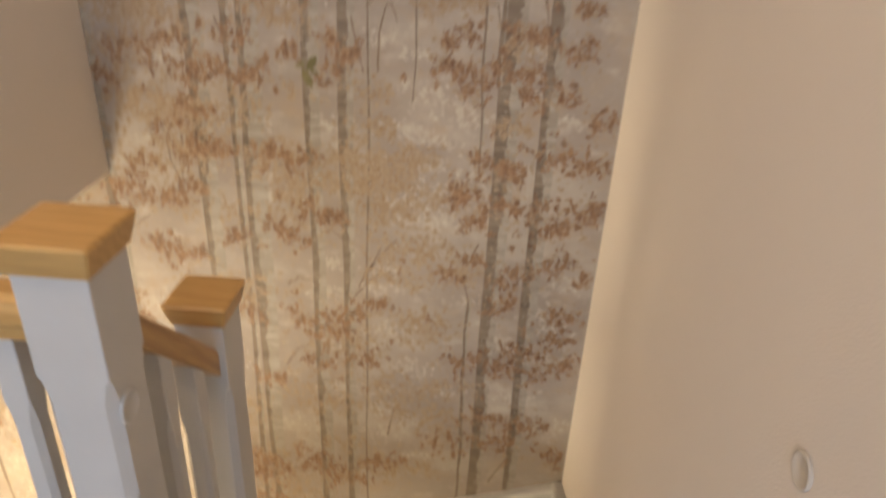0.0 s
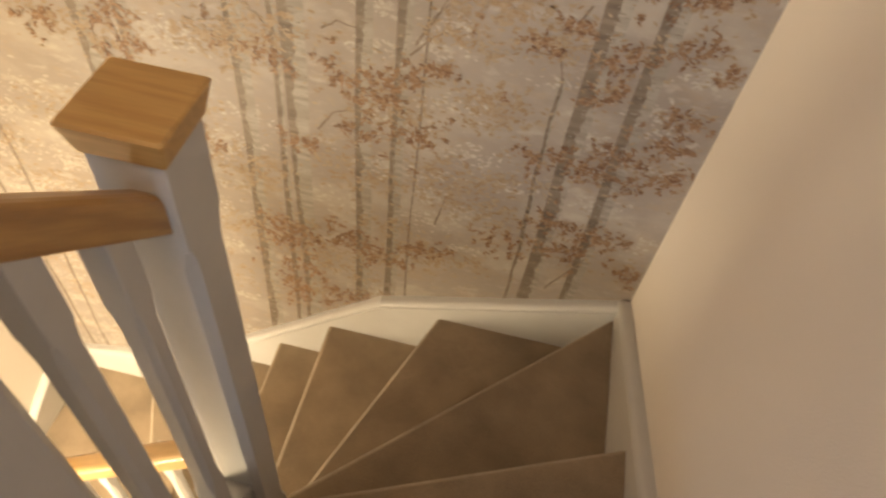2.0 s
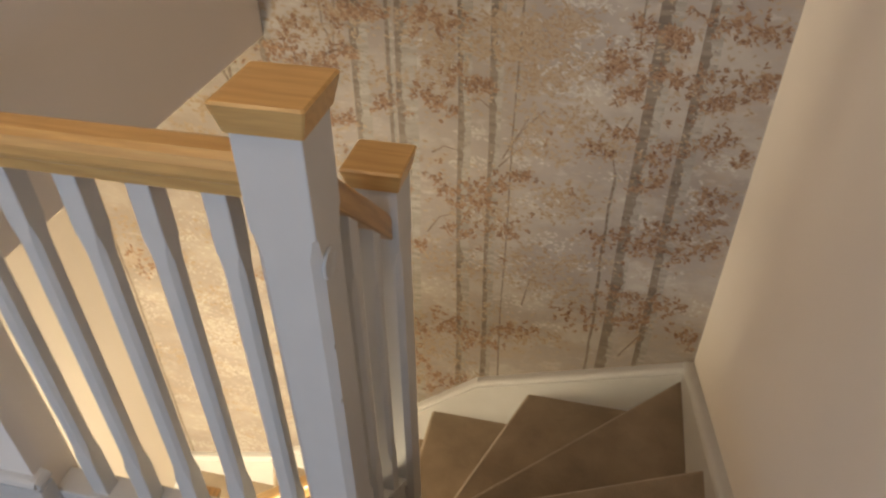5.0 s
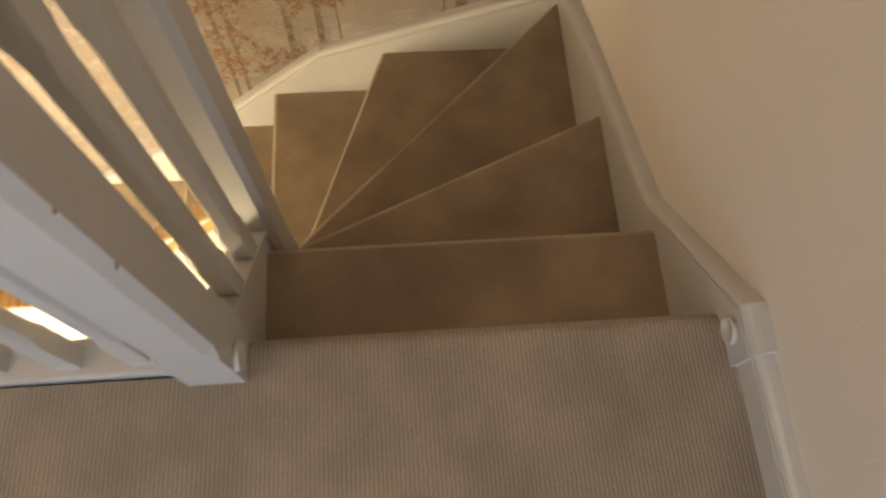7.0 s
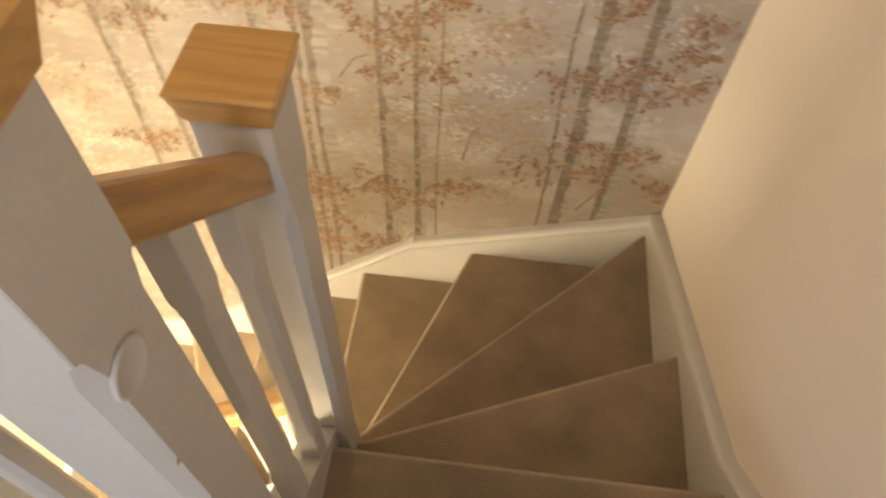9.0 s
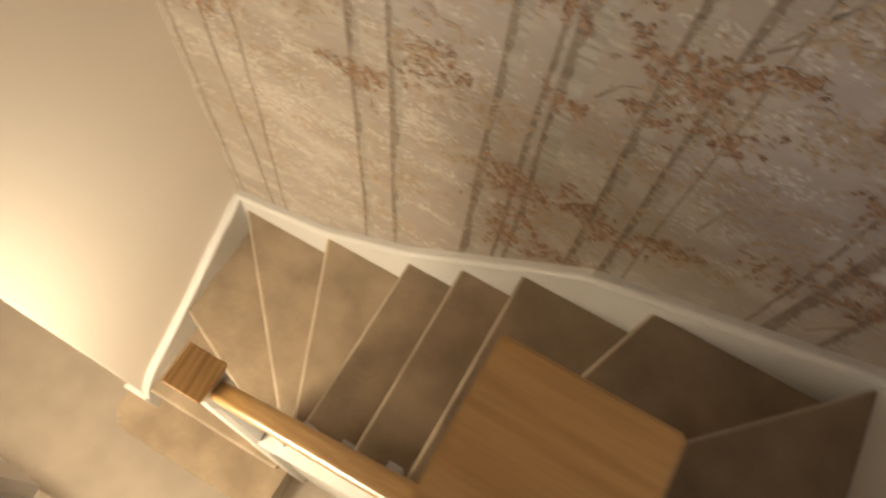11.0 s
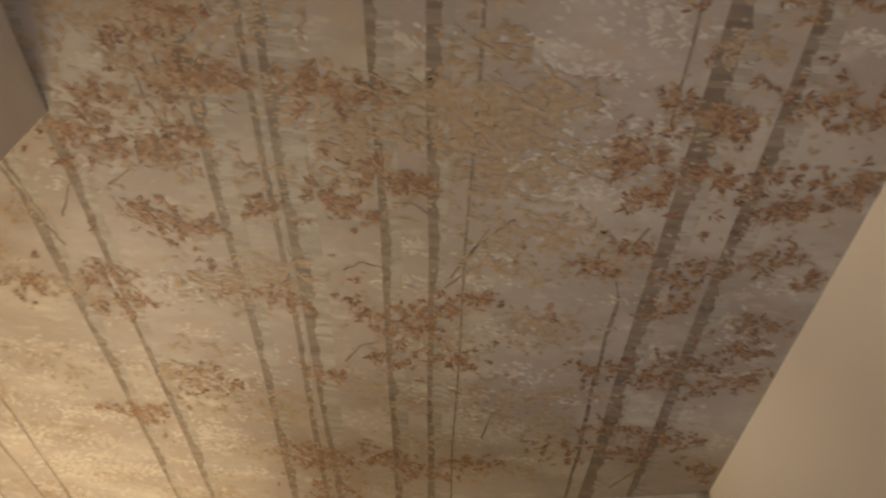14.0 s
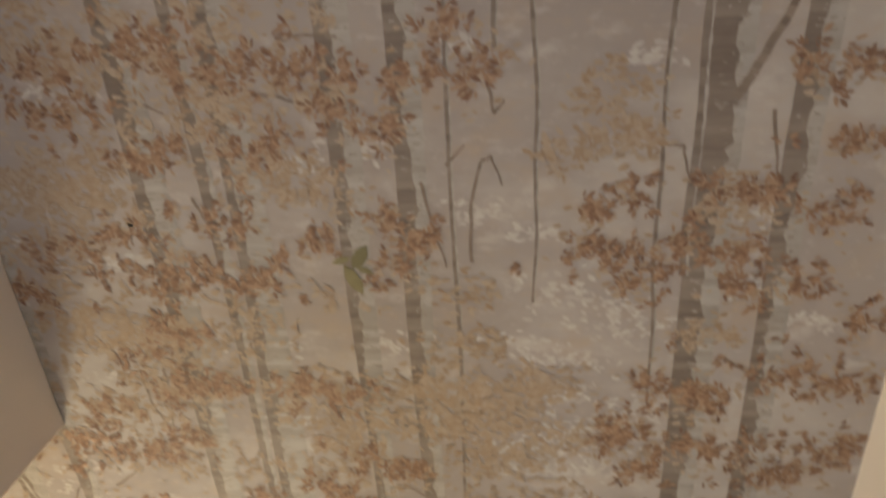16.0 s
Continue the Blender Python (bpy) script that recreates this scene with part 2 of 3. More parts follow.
def box(x0, x1, y0, y1, z0, z1, bevel=0.0, seg=1):
    return add_box(bmesh.new(), x0, x1, y0, y1, z0, z1, bevel, seg)


def add_prism(bm, outline, along):
    """A solid: the outline (points in space, one plane) moved by the vector along."""
    a = [bm.verts.new(p) for p in outline]
    b = [bm.verts.new(Vector(p) + Vector(along)) for p in outline]
    n = len(a)
    bm.faces.new(a), bm.faces.new(b[::-1])
    for i in range(n):
        bm.faces.new((a[i], a[(i + 1) % n], b[(i + 1) % n], b[i]))
    return bm


def prism(outline, along):
    return add_prism(bmesh.new(), outline, along)


# ---- structure ----
thing("wall_east", box(0, 0.12, -5.5, YN + 0.12, ZF, ZC), M_WALL, "smooth cream painted stairwell wall", "wall", "structure")
mural_wall = thing("wall_north", box(XW - 0.1, 0, YN, YN + 0.12, ZF, ZC), M_MURAL, "wall papered with a pale birch forest mural", "wall", "structure")
thing("wall_west", box(XW - 0.1, XW, HALL_Y, YN, ZF, ZB), M_WALL, "cream wall beside the lower stair, warmly lit", "wall", "structure")
thing("bulkhead_wall", box(XB - 0.1, XB, 0.085, YN, ZB, ZC, 0.003), M_WALL, "cream bulkhead wall over the stairwell", "wall", "structure")
thing("bulkhead_soffit", box(XW - 0.1, XB - 0.1, 0.085, YN, ZB, ZB + 0.1), M_WALL, "cream soffit under the bulkhead", "ceiling", "structure")
thing("wall_landing", box(-3.6, XB - 0.01, -0.008, 0.085, -0.25, ZC), M_WALL, "cream landing wall ending at the balustrade", "wall", "structure")
thing("wall_hall", box(-3.33, XW - 0.1, HALL_Y + 0.06, HALL_Y + 0.16, ZF, 0.06), M_WALL, "cream hall wall beside the bottom step", "wall", "structure")
thing("wall_hall_upper", box(-3.6, XW - 0.1, 0.085, HALL_Y + 0.06, -0.25, 0.06), M_WALL, "cream wall above the hall", "wall", "structure")
thing("landing_floor", box(-3.6, -0.015, -5.5, YL - 0.045, -0.25, -0.05), M_CEIL, "landing floor slab, white underneath", "floor", "structure")
edge = N1[0] + 0.0445
bm = prism([(-3.6, -5.5, -0.05), (-0.012, -5.5, -0.05), (-0.012, YL, -0.05), (edge, YL, -0.05), (edge, BAL_Y - 0.034, -0.05), (-3.6, BAL_Y - 0.034, -0.05)], (0, 0, 0.05))
lip = [e for e in bm.edges if all(abs(v.co.y - YL) < 1e-5 for v in e.verts) and abs(e.verts[0].co.z - e.verts[1].co.z) < 1e-5]
bmesh.ops.bevel(bm, geom=lip, offset=0.02, segments=4, profile=0.5, affect="EDGES")
thing("landing_carpet", bm, M_LANDING, "ribbed beige landing carpet", "carpet", "structure")
thing("landing_apron", box(edge, -0.02, YL - 0.035, YL - 0.018, -0.25, -0.045), M_CARPET, "carpeted riser under the landing edge", "riser", "structure")
thing("landing_fascia", box(XB - 0.01, N1[0] - 0.03, BAL_Y - 0.02, BAL_Y + 0.022, -0.27, -0.01, 0.003), M_WHITE, "white apron board under the balustrade", "trim", "structure")
thing("hall_floor", box(-5, 0, -5.5, YN, ZF - 0.1, ZF), M_HALL, "beige hall carpet", "floor", "structure")
thing("ceiling", box(-3.6, 0.12, -5.5, YN + 0.12, ZC, ZC + 0.1), M_CEIL, "white landing ceiling", "ceiling", "structure")
thing("wall_hall_south", box(-5, 0.12, -2.3, -2.2, ZF, -0.25), M_WALL, "cream hall wall", "wall", "structure")
thing("wall_hall_west", box(-5.1, -5.0, -5.5, 0.5, ZF, 0), M_WALL, "cream wall", "wall", "structure")
thing("wall_porch", box(-5.0, -3.33, 0.9, 1.0, ZF, 0), M_WALL, "cream wall", "wall", "structure")
thing("hall_ceiling", box(-5.0, -3.6, -5.5, 1.0, -0.25, -0.15), M_CEIL, "white hall ceiling", "ceiling", "structure")
thing("porch_floor", box(-5.0, -3.425, -0.6, 0.9, ZF, ZF + 0.006), M_DARK, "dark mat beyond the hall carpet", "floor", "structure")
thing("threshold", box(-3.425, -3.40, -0.6, HALL_Y - 0.005, ZF, ZF + 0.014, 0.003), M_WHITE, "pale metal threshold strip", "trim", "structure")

# south wall of the landing, with the window that the daylight comes by
south = box(-3.6, -1.75, -5.62, -5.5, -0.25, ZC)
for x0, x1, z0, z1 in ((-0.25, 0.12, -0.25, ZC), (-1.75, -0.25, -0.25, 0.75), (-1.75, -0.25, 2.05, ZC)):
    add_box(south, x0, x1, -5.62, -5.5, z0, z1)
thing("wall_south", south, M_WALL, "cream landing wall with the window", "wall", "structure")
thing("wall_far_west", box(-3.72, -3.6, -5.5, 0.06, -0.25, ZC), M_WALL, "cream landing wall", "wall", "structure")


# ---- skirtings and strings ----
def moulded(path, face, side, drop):
    """A string or skirting board: path of top points; face: outward normal; its top carries a rounded bead and a small cove."""
    bm = bmesh.new()
    f = Vector(face)
    w = side
    prof = [(0.0, -drop), (w, -drop), (w, -0.034), (w - 0.006, -0.031), (w - 0.004, -0.024), (w + 0.004, -0.019), (w + 0.006, -0.012), (w + 0.002, -0.005), (w - 0.005, -0.001), (w - 0.012, 0.0), (0.0, 0.0)]
    rings = [[bm.verts.new(Vector(p) + f * u + Vector((0, 0, v))) for u, v in prof] for p in path]
    n = len(prof)
    for a, c in zip(rings, rings[1:]):
        for i in range(n):
            bm.faces.new((a[i], a[(i + 1) % n], c[(i + 1) % n], c[i]))
    bm.faces.new(rings[0]), bm.faces.new(rings[-1][::-1])
    return bm


stair = empty("staircase", (-0.9, 0.6, ZF), "winding staircase with beige carpet between white strings", "staircase")
part("string_east", moulded([(0, -0.03, 0.098), (0, 0.044, 0.098), (0, 0.357, -0.198), (0, YN - 0.002, -0.522)], (-1, 0, 0), 0.03, 0.30), M_WHITE, stair, "white moulded wall string")
part("string_north", moulded([(-0.002, YN, -0.522), (-0.766, YN, -0.785), (-1.375, YN, -1.32), (-1.765, YN, -1.565), (XW, YN, -1.70)], (0, -1, 0), 0.03, 0.36), M_WHITE, stair, "white moulded wall string below the mural")
part("string_joint", moulded([(-0.760, YN, -0.779), (-0.776, YN, -0.793)], (0, -1, 0), 0.031, 0.12), M_WHITE, stair)
curve = [(XW, 0.44 - 0.14 * math.sin(a), -2.085 - 0.115 * (1 - math.cos(a)) - 0.065 * math.sin(a)) for a in [radians(d) for d in range(0, 91, 15)]]
part("string_west", moulded([(XW, YN - 0.03, -1.70), (XW, 0.967, -1.815), (XW, 0.714, -1.955), (XW, 0.56, -2.03)] + curve, (1, 0, 0), 0.03, 0.34), M_WHITE, stair, "white moulded string curving to the floor")
part("string_foot", box(XW - 0.1, XW + 0.026, 0.29, 0.3145, -2.6, -2.235, 0.004), M_WHITE, stair)

thing("skirting_east", moulded([(0, -5.5, 0.085), (0, -0.03, 0.085)], (-1, 0, 0), 0.02, 0.085), M_WHITE, "white moulded skirting board", "skirting", "structure")
thing("skirting_landing", moulded([(-3.6, -0.008, 0.1), (XB + 0.002, -0.008, 0.1)], (0, -1, 0), 0.015, 0.1), M_WHITE, "white skirting board at the landing wall", "skirting", "structure")
thing("skirting_return", moulded([(XB - 0.01, -0.022, 0.0995), (XB - 0.01, 0.012, 0.0995)], (1, 0, 0), 0.015, 0.0995), M_WHITE, "white skirting return at the wall end", "skirting", "structure")

# ---- treads ----
NB = {4: -0.565, 5: -0.945, 6: -1.148, 7: -1.362, 8: -1.748}
NY1, NY2, NY10, NY11, NY12 = 0.291, 0.683, 0.697, 0.335, 0.13
XI, YI = -0.787, 0.403        # inner ends of the treads
c3 = (-1.53, 0.40)
BACK = 0.03


def step(outline, level):
    """A carpeted tread: outline in plan, whose first two points are the nosing; rounded there; and the riser that falls from it."""
    z = -level * H
    bm = prism([(x, y, z - 0.042) for x, y in outline], (0, 0, 0.042))
    bm.edges.ensure_lookup_table()
    a, c = Vector(outline[0]), Vector(outline[1])
    d = (c - a).normalized()
    front = []
    for e in bm.edges:
        if all(abs((v.co.xy - a).cross(d)) < 1e-4 for v in e.verts) and abs(e.verts[0].co.z - e.verts[1].co.z) < 1e-4:
            front.append(e)
    rolled = bmesh.ops.bevel(bm, geom=front, offset=0.015, segments=5, profile=0.5, affect="EDGES")["faces"]
    # the upper roll takes the paler nosing colour, a painted highlight plus wear
    for f in rolled:
        if f.calc_center_median().z > z - 0.011 and f.normal.z < 0.985:
            f.material_index = 1
    centre = sum((Vector(p) for p in outline), Vector((0, 0))) / len(outline)
    nrm = Vector((-d.y, d.x))
    if nrm.dot(centre - a) < 0:
        nrm = -nrm
    p, q = a + nrm * 0.02, c + nrm * 0.02
    add_prism(bm, [(p.x, p.y, z - 0.041), (q.x, q.y, z - 0.041), (q.x + nrm.x * 0.012, q.y + nrm.y * 0.012, z - 0.041), (p.x + nrm.x * 0.012, p.y + nrm.y * 0.012, z - 0.041)], (0, 0, -(H - 0.04)))
    return bm


plans = {
    1: [(SX, NY1), (XI, NY1), (XI, YL - BACK), (SX, YL - BACK)],
    2: [(SX, NY2), (-0.768, 0.372), (XI, NY1 - BACK), (SX, NY1 - BACK)],
    3: [(SX - 0.012, SY), (-0.85, 0.408), (-0.768, 0.36), (SX, NY2 - BACK), (SX, SY)],
    4: [(NB[4], SY), (-0.861, 0.392), (-0.82, 0.392), (SX, SY - BACK), (SX, SY)],
    5: [(NB[5], SY), (NB[5] - 0.004, YI), (-0.83, YI), (NB[4] + BACK, SY)],
    6: [(NB[6], SY), (NB[6] + 0.006, YI), (NB[5] + BACK, YI), (NB[5] + BACK, SY)],
    7: [(NB[7], SY), (NB[7], YI), (NB[6] + BACK, YI), (NB[6] + BACK, SY)],
    8: [(NB[8], SY), (-1.398, 0.395), (NB[7] + BACK, YI), (NB[7] + BACK, SY)],
    9: [(SW + 0.01, SY), (-1.45, 0.40), (-1.37, 0.395), (NB[8] + BACK, SY)],
    10: [(SW, NY10), (-1.53, 0.40), (-1.44, 0.40), (SW + BACK, SY), (SW, SY)],
    11: [(SW, NY11), (c3[0], NY11), (-1.50, 0.43), (SW, NY10 + BACK)],
}
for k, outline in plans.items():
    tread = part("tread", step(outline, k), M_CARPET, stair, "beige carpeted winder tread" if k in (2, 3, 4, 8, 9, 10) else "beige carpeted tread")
    tread.data.materials.append(M_NOSING_LIT)
# the bottom step, its end rounded past the wall
arc = [(-2.27 - 0.11 * math.sin(a), 0.238 - 0.11 * math.cos(a)) for a in [radians(d) for d in range(0, 91, 10)]]
outline = [(c3[0] + 0.02, NY12)] + arc + [(-2.38, HALL_Y - 0.002), (SW, HALL_Y - 0.002), (SW, NY11 + BACK), (c3[0] + 0.02, NY11 + BACK)]
bm = prism([(x, y, -2.445) for x, y in outline], (0, 0, 0.045))
rim = [e for e in bm.edges if abs(e.verts[0].co.z - e.verts[1].co.z) < 1e-5 and all(v.co.y < HALL_Y - 0.01 for v in e.verts)]
bmesh.ops.bevel(bm, geom=rim, offset=0.018, segments=3, profile=0.5, affect="EDGES")
inset = [(x + (0.02 if x < -2.26 else 0), y + (0.02 if y < 0.3 else 0)) for x, y in outline]
add_prism(bm, [(x, y, -2.44) for x, y in inset], (0, 0, -0.16))
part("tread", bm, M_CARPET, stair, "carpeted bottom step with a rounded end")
# solid underside below the winders
part("carriage", prism([(SX, YL, -1.0), (SX, SY, -1.25), (SX, SY, -2.59), (SX, YL, -2.59)], (-0.75, 0, 0)), M_WHITE, stair, "white boxed-in underside")
part("inner_string", prism([(XI, 0.06, 0.065), (XI, 0.33, -0.185), (XI, 0.33, -0.64), (XI, 0.06, -0.38)], (-0.036, 0, 0)), M_WHITE, stair, "white inner string between two newels")
part("inner_string_cap", prism([(XI + 0.006, 0.075, 0.066), (XI + 0.006, 0.318, -0.162), (XI + 0.006, 0.318, -0.184), (XI + 0.006, 0.075, 0.044)], (-0.056, 0, 0)), M_WHITE, stair)
STRING_Y = 0.372
part("outer_string", prism([(N2[0] - 0.03, STRING_Y, -0.80), (N3[0] + 0.04, STRING_Y, -1.40), (N3[0] + 0.04, STRING_Y, -1.72), (N2[0] - 0.03, STRING_Y, -1.12)], (0, 0.03, 0)), M_WHITE, stair, "white outer string of the middle flight")
part("outer_string_cap", prism([(N2[0] - 0.035, STRING_Y - 0.014, -0.785), (N3[0] + 0.04, STRING_Y - 0.014, -1.375), (N3[0] + 0.04, STRING_Y - 0.014, -1.40), (N2[0] - 0.035, STRING_Y - 0.014, -0.81)], (0, 0.056, 0)), M_WHITE, stair)
part("spandrel", prism([(N2[0], STRING_Y + 0.006, -1.0), (N3[0], STRING_Y + 0.006, -1.6), (N3[0], STRING_Y + 0.006, -2.59), (N2[0], STRING_Y + 0.006, -2.59)], (0, 0.016, 0)), M_WHITE, stair, "white panelled spandrel under the stair")


# ---- newels, balusters, rails ----
def add_chamfered(bm, x, y, z0, z1, w, top, base, c):
    """A square post, w wide, whose corners are chamfered by c between stops: base above z0, top below z1."""
    h = w / 2

    def ring(z, k):
        pts = [(-h, -h + k), (-h + k, -h), (h - k, -h), (h, -h + k), (h, h - k), (h - k, h), (-h + k, h), (-h, h - k)]
        return [bm.verts.new((x + px, y + py, z)) for px, py in pts]

    e = 0.0012
    foot, head = z0 + base, z1 - top
    levels = [(z0, e), (foot, e), (foot + 0.005, c * 0.5), (foot + 0.016, c * 0.66), (foot + 0.034, c), (head - 0.034, c), (head - 0.016, c * 0.66), (head - 0.005, c * 0.5), (head, e), (z1, e)]
    rings = [ring(z, k) for z, k in levels]
    for a, b4 in zip(rings, rings[1:]):
        for i in range(8):
            bm.faces.new((a[i], a[(i + 1) % 8], b4[(i + 1) % 8], b4[i]))
    bm.faces.new(rings[0][::-1]), bm.faces.new(rings[-1])
    return bm


def add_cap(bm, x, y, z, w, t=0.04, under=0.009):
    """A flat cap whose sides draw in towards its underside."""
    def ring(zz, h, k):
        return [bm.verts.new((x + sx * (h - kx), y + sy * (h - ky), zz)) for sx, sy, kx, ky in
                ((-1, -1, 0, k), (-1, -1, k, 0), (1, -1, k, 0), (1, -1, 0, k), (1, 1, 0, k), (1, 1, k, 0), (-1, 1, k, 0), (-1, 1, 0, k))]
    h = w / 2
    rings = [ring(z - t, h - under, 0.002), ring(z - 0.003, h, 0.003), ring(z, h - 0.003, 0.003)]
    for a, b4 in zip(rings, rings[1:]):
        for i in range(8):
            bm.faces.new((a[i], a[(i + 1) % 8], b4[(i + 1) % 8], b4[i]))
    bm.faces.new(rings[0][::-1]), bm.faces.new(rings[-1])
    return bm


def disc(bm, centre, normal, r, t, seg=28, dish=0.25):
    """A shallow round cup with a raised rim, standing t proud of a face."""
    n = Vector(normal).normalized()
    u = n.orthogonal().normalized()
    v = n.cross(u)
    c = Vector(centre)
    prof = [(1.0, 0.0), (1.0, 0.75), (0.95, 1.0), (0.82, 1.0), (0.76, 1 - dish), (0.0, 1 - dish)]
    rings = []
    for k, hgt in prof[:-1]:
        rings.append([bm.verts.new(c + (u * math.cos(a) + v * math.sin(a)) * r * k + n * t * hgt) for a in [2 * math.pi * i / seg for i in range(seg)]])
    for a, b4 in zip(rings, rings[1:]):
        for i in range(seg):
            bm.faces.new((a[i], a[(i + 1) % seg], b4[(i + 1) % seg], b4[i]))
    bm.faces.new(rings[-1])
    bm.faces.new(rings[0][::-1])
    return bm


def newel(at, z0, z1, w, cap_w, top, base, cap_mat, label):
    e = empty("newel_post", (at[0], at[1], z0), label, "newel post", "newel posts")
    part("post", add_chamfered(bmesh.new(), at[0], at[1], z0, z1 - 0.038, w, top, base, 0.012), M_WHITE, e)
    part("cap", add_cap(bmesh.new(), at[0], at[1], z1, cap_w), cap_mat, e, "flat oak cap")
    return e


first = newel(N1, -0.3, Z1, 0.087, 0.114, 0.14, 0.45, M_OAK_X, "white chamfered newel post with oak cap on the landing")
newel(N2, -1.25, Z2, 0.082, 0.107, 0.13, 0.85, M_OAK_X, "white newel post with oak cap at the stair turn")
newel(N3, ZF, Z3, 0.084, 0.112, 0.13, 1.0, M_OAK_DARK, "tall white newel post with oak cap above the bottom step")


def rail(owner, a, c, w, t, mat, label, square=False):
    """An oak handrail from a to c (centres of its top), rounded above, with a shallow groove down each side."""
    a, c = Vector(a), Vector(c)
    d = (c - a).normalized()
    side = d.cross(Vector((0, 0, 1))).normalized()
    h = w / 2
    prof = [(-h * 0.62, -t), (h * 0.62, -t), (h * 0.66, -t * 0.72), (h * 0.9, -t * 0.62), (h, -t * 0.5), (h, -t * 0.28), (h * 0.86, -t * 0.09), (h * 0.5, 0), (-h * 0.5, 0), (-h * 0.86, -t * 0.09), (-h, -t * 0.28), (-h, -t * 0.5), (-h * 0.9, -t * 0.62), (-h * 0.66, -t * 0.72)]
    if square:
        prof = [(-h + 0.003, -t), (h - 0.003, -t), (h, -t + 0.003), (h, -0.016), (h - 0.002, -0.008), (h - 0.007, -0.002), (h - 0.013, 0), (-h + 0.013, 0), (-h + 0.007, -0.002), (-h + 0.002, -0.008), (-h, -0.016), (-h, -t + 0.003)]
    bm = bmesh.new()
    rings = [[bm.verts.new(p + side * u + Vector((0, 0, v))) for u, v in prof] for p in (a, c)]
    n = len(prof)
    for i in range(n):
        bm.faces.new((rings[0][i], rings[0][(i + 1) % n], rings[1][(i + 1) % n], rings[1][i]))
    bm.faces.new(rings[0]), bm.faces.new(rings[1][::-1])
    return part("handrail", bm, mat, owner, label)


for y, z in ((0.006, 0.596), (0.013, 0.548), (0.004, 0.485)):
    part("plug", disc(bmesh.new(), (N1[0] + 0.0432, y, z), (1, 0, 0), 0.0042, 0.0003, 12, 0.0), M_FILLER, first, "small filled screw plug")

# landing balustrade
bal = empty("balustrade", (-1.18, BAL_Y, 0), "landing balustrade of white square balusters below an oak rail", "balustrade")
part("base_rail", box(XB - 0.03, N1[0] - 0.044, BAL_Y - 0.03, BAL_Y + 0.03, -0.008, 0.022, 0.004, 2), M_WHITE, bal)
for i in range(5):
    x = -0.918 - 0.107 * i
    bm = add_chamfered(bmesh.new(), x, BAL_Y, 0.02, 0.826, 0.034, 0.11, 0.12, 0.0075)
    part("baluster", bm, M_WHITE, bal)
rail(bal, (XB - 0.008, BAL_Y, 0.878), (N1[0] - 0.043, BAL_Y, 0.878), 0.062, 0.062, M_OAK_X, "oak handrail along the landing balustrade")
# short flight between the first two newels
short = empty("stair_balustrade", (-0.82, 0.16, 0), "two white balusters between the upper newels", "balustrade")
for y in (0.145, 0.24):
    zt = 0.824 - (y - 0.091) * 0.958 - 0.034
    zb = 0.066 - (y - 0.075) * 0.938 - 0.012
    part("baluster", add_chamfered(bmesh.new(), -0.80, y, zb, zt, 0.034, 0.12, 0.13, 0.0075), M_WHITE, short)
rail(short, (-0.802, N1[1] + 0.043, 0.835), (-0.802, N2[1] - 0.041, 0.614), 0.044, 0.06, M_OAK_SHORT, "short sloping oak handrail between two newels", True)
# middle flight
mid = empty("stair_balustrade", (-1.17, STRING_Y, -1.1), "white balusters of the middle flight", "balustrade")
for i in range(5):
    x = -0.94 - 0.105 * i
    k = (N2[0] - 0.042 - x) / 0.6
    part("baluster", add_chamfered(bmesh.new(), x, 0.404, -0.82 - 0.585 * k, -0.168 - 0.56 * k, 0.028, 0.12, 0.12, 0.0075), M_WHITE, mid)
rail(mid, (N2[0] - 0.041, 0.374, -0.13), (N3[0] + 0.042, 0.396, -0.69), 0.052, 0.058, M_OAK_RAIL, "oak handrail sloping down to the lower newel", True)

# ---- cups left from a stair gate ----
for centre, normal in (((N1[0] + 0.0435, 0.022, 0.732), (1, 0, 0)), ((0.0, -0.037, 0.771), (-1, 0, 0)), ((N1[0] + 0.0435, 0.019, 0.069), (1, 0, 0)), ((-0.0305, 0.02, 0.034), (-1, 0, 0))):
    thing("gate_cup", disc(bmesh.new(), centre, normal, 0.022, 0.004 if centre[2] > 0.5 else 0.009), M_WHITE if centre[2] > 0.5 and normal[0] > 0 else M_CUP, "round white plastic stair gate cup on the post" if normal[0] > 0 else "round white plastic stair gate cup on the wall", "gate cup", "", "stair gate cups", True)

# ---- hall things ----
chest = empty("hall_bench", (-2.75, -0.44, ZF), "low cream hall bench with a slatted white rail", "bench")
part("top", box(-3.3, -2.2, -0.60, -0.285, ZF + 0.27, ZF + 0.30, 0.008, 2), M_WALL, chest)
for x in (-3.28, -2.22):
    part("side", box(x - 0.015, x + 0.015, -0.58, -0.30, ZF, ZF + 0.27, 0.003), M_WHITE, chest)
part("front_panel", box(-3.265, -2.235, -0.31, -0.295, ZF, ZF + 0.27, 0.002), M_WALL, chest)
for i in range(4):
    part("slat", box(-2.95 + 0.16 * i, -2.83 + 0.16 * i, -0.56, -0.44, ZF + 0.36 + 0.02 * (i % 2), ZF + 0.38 + 0.02 * (i % 2), 0.008, 2), M_WHITE, chest)
part("rail", box(-3.0, -2.3, -0.51, -0.49, ZF + 0.30, ZF + 0.385, 0.004), M_OAK_X, chest)
# ---- the mural: printed trunks, twigs and leaves on the north wall ----
rng = random.Random(7)


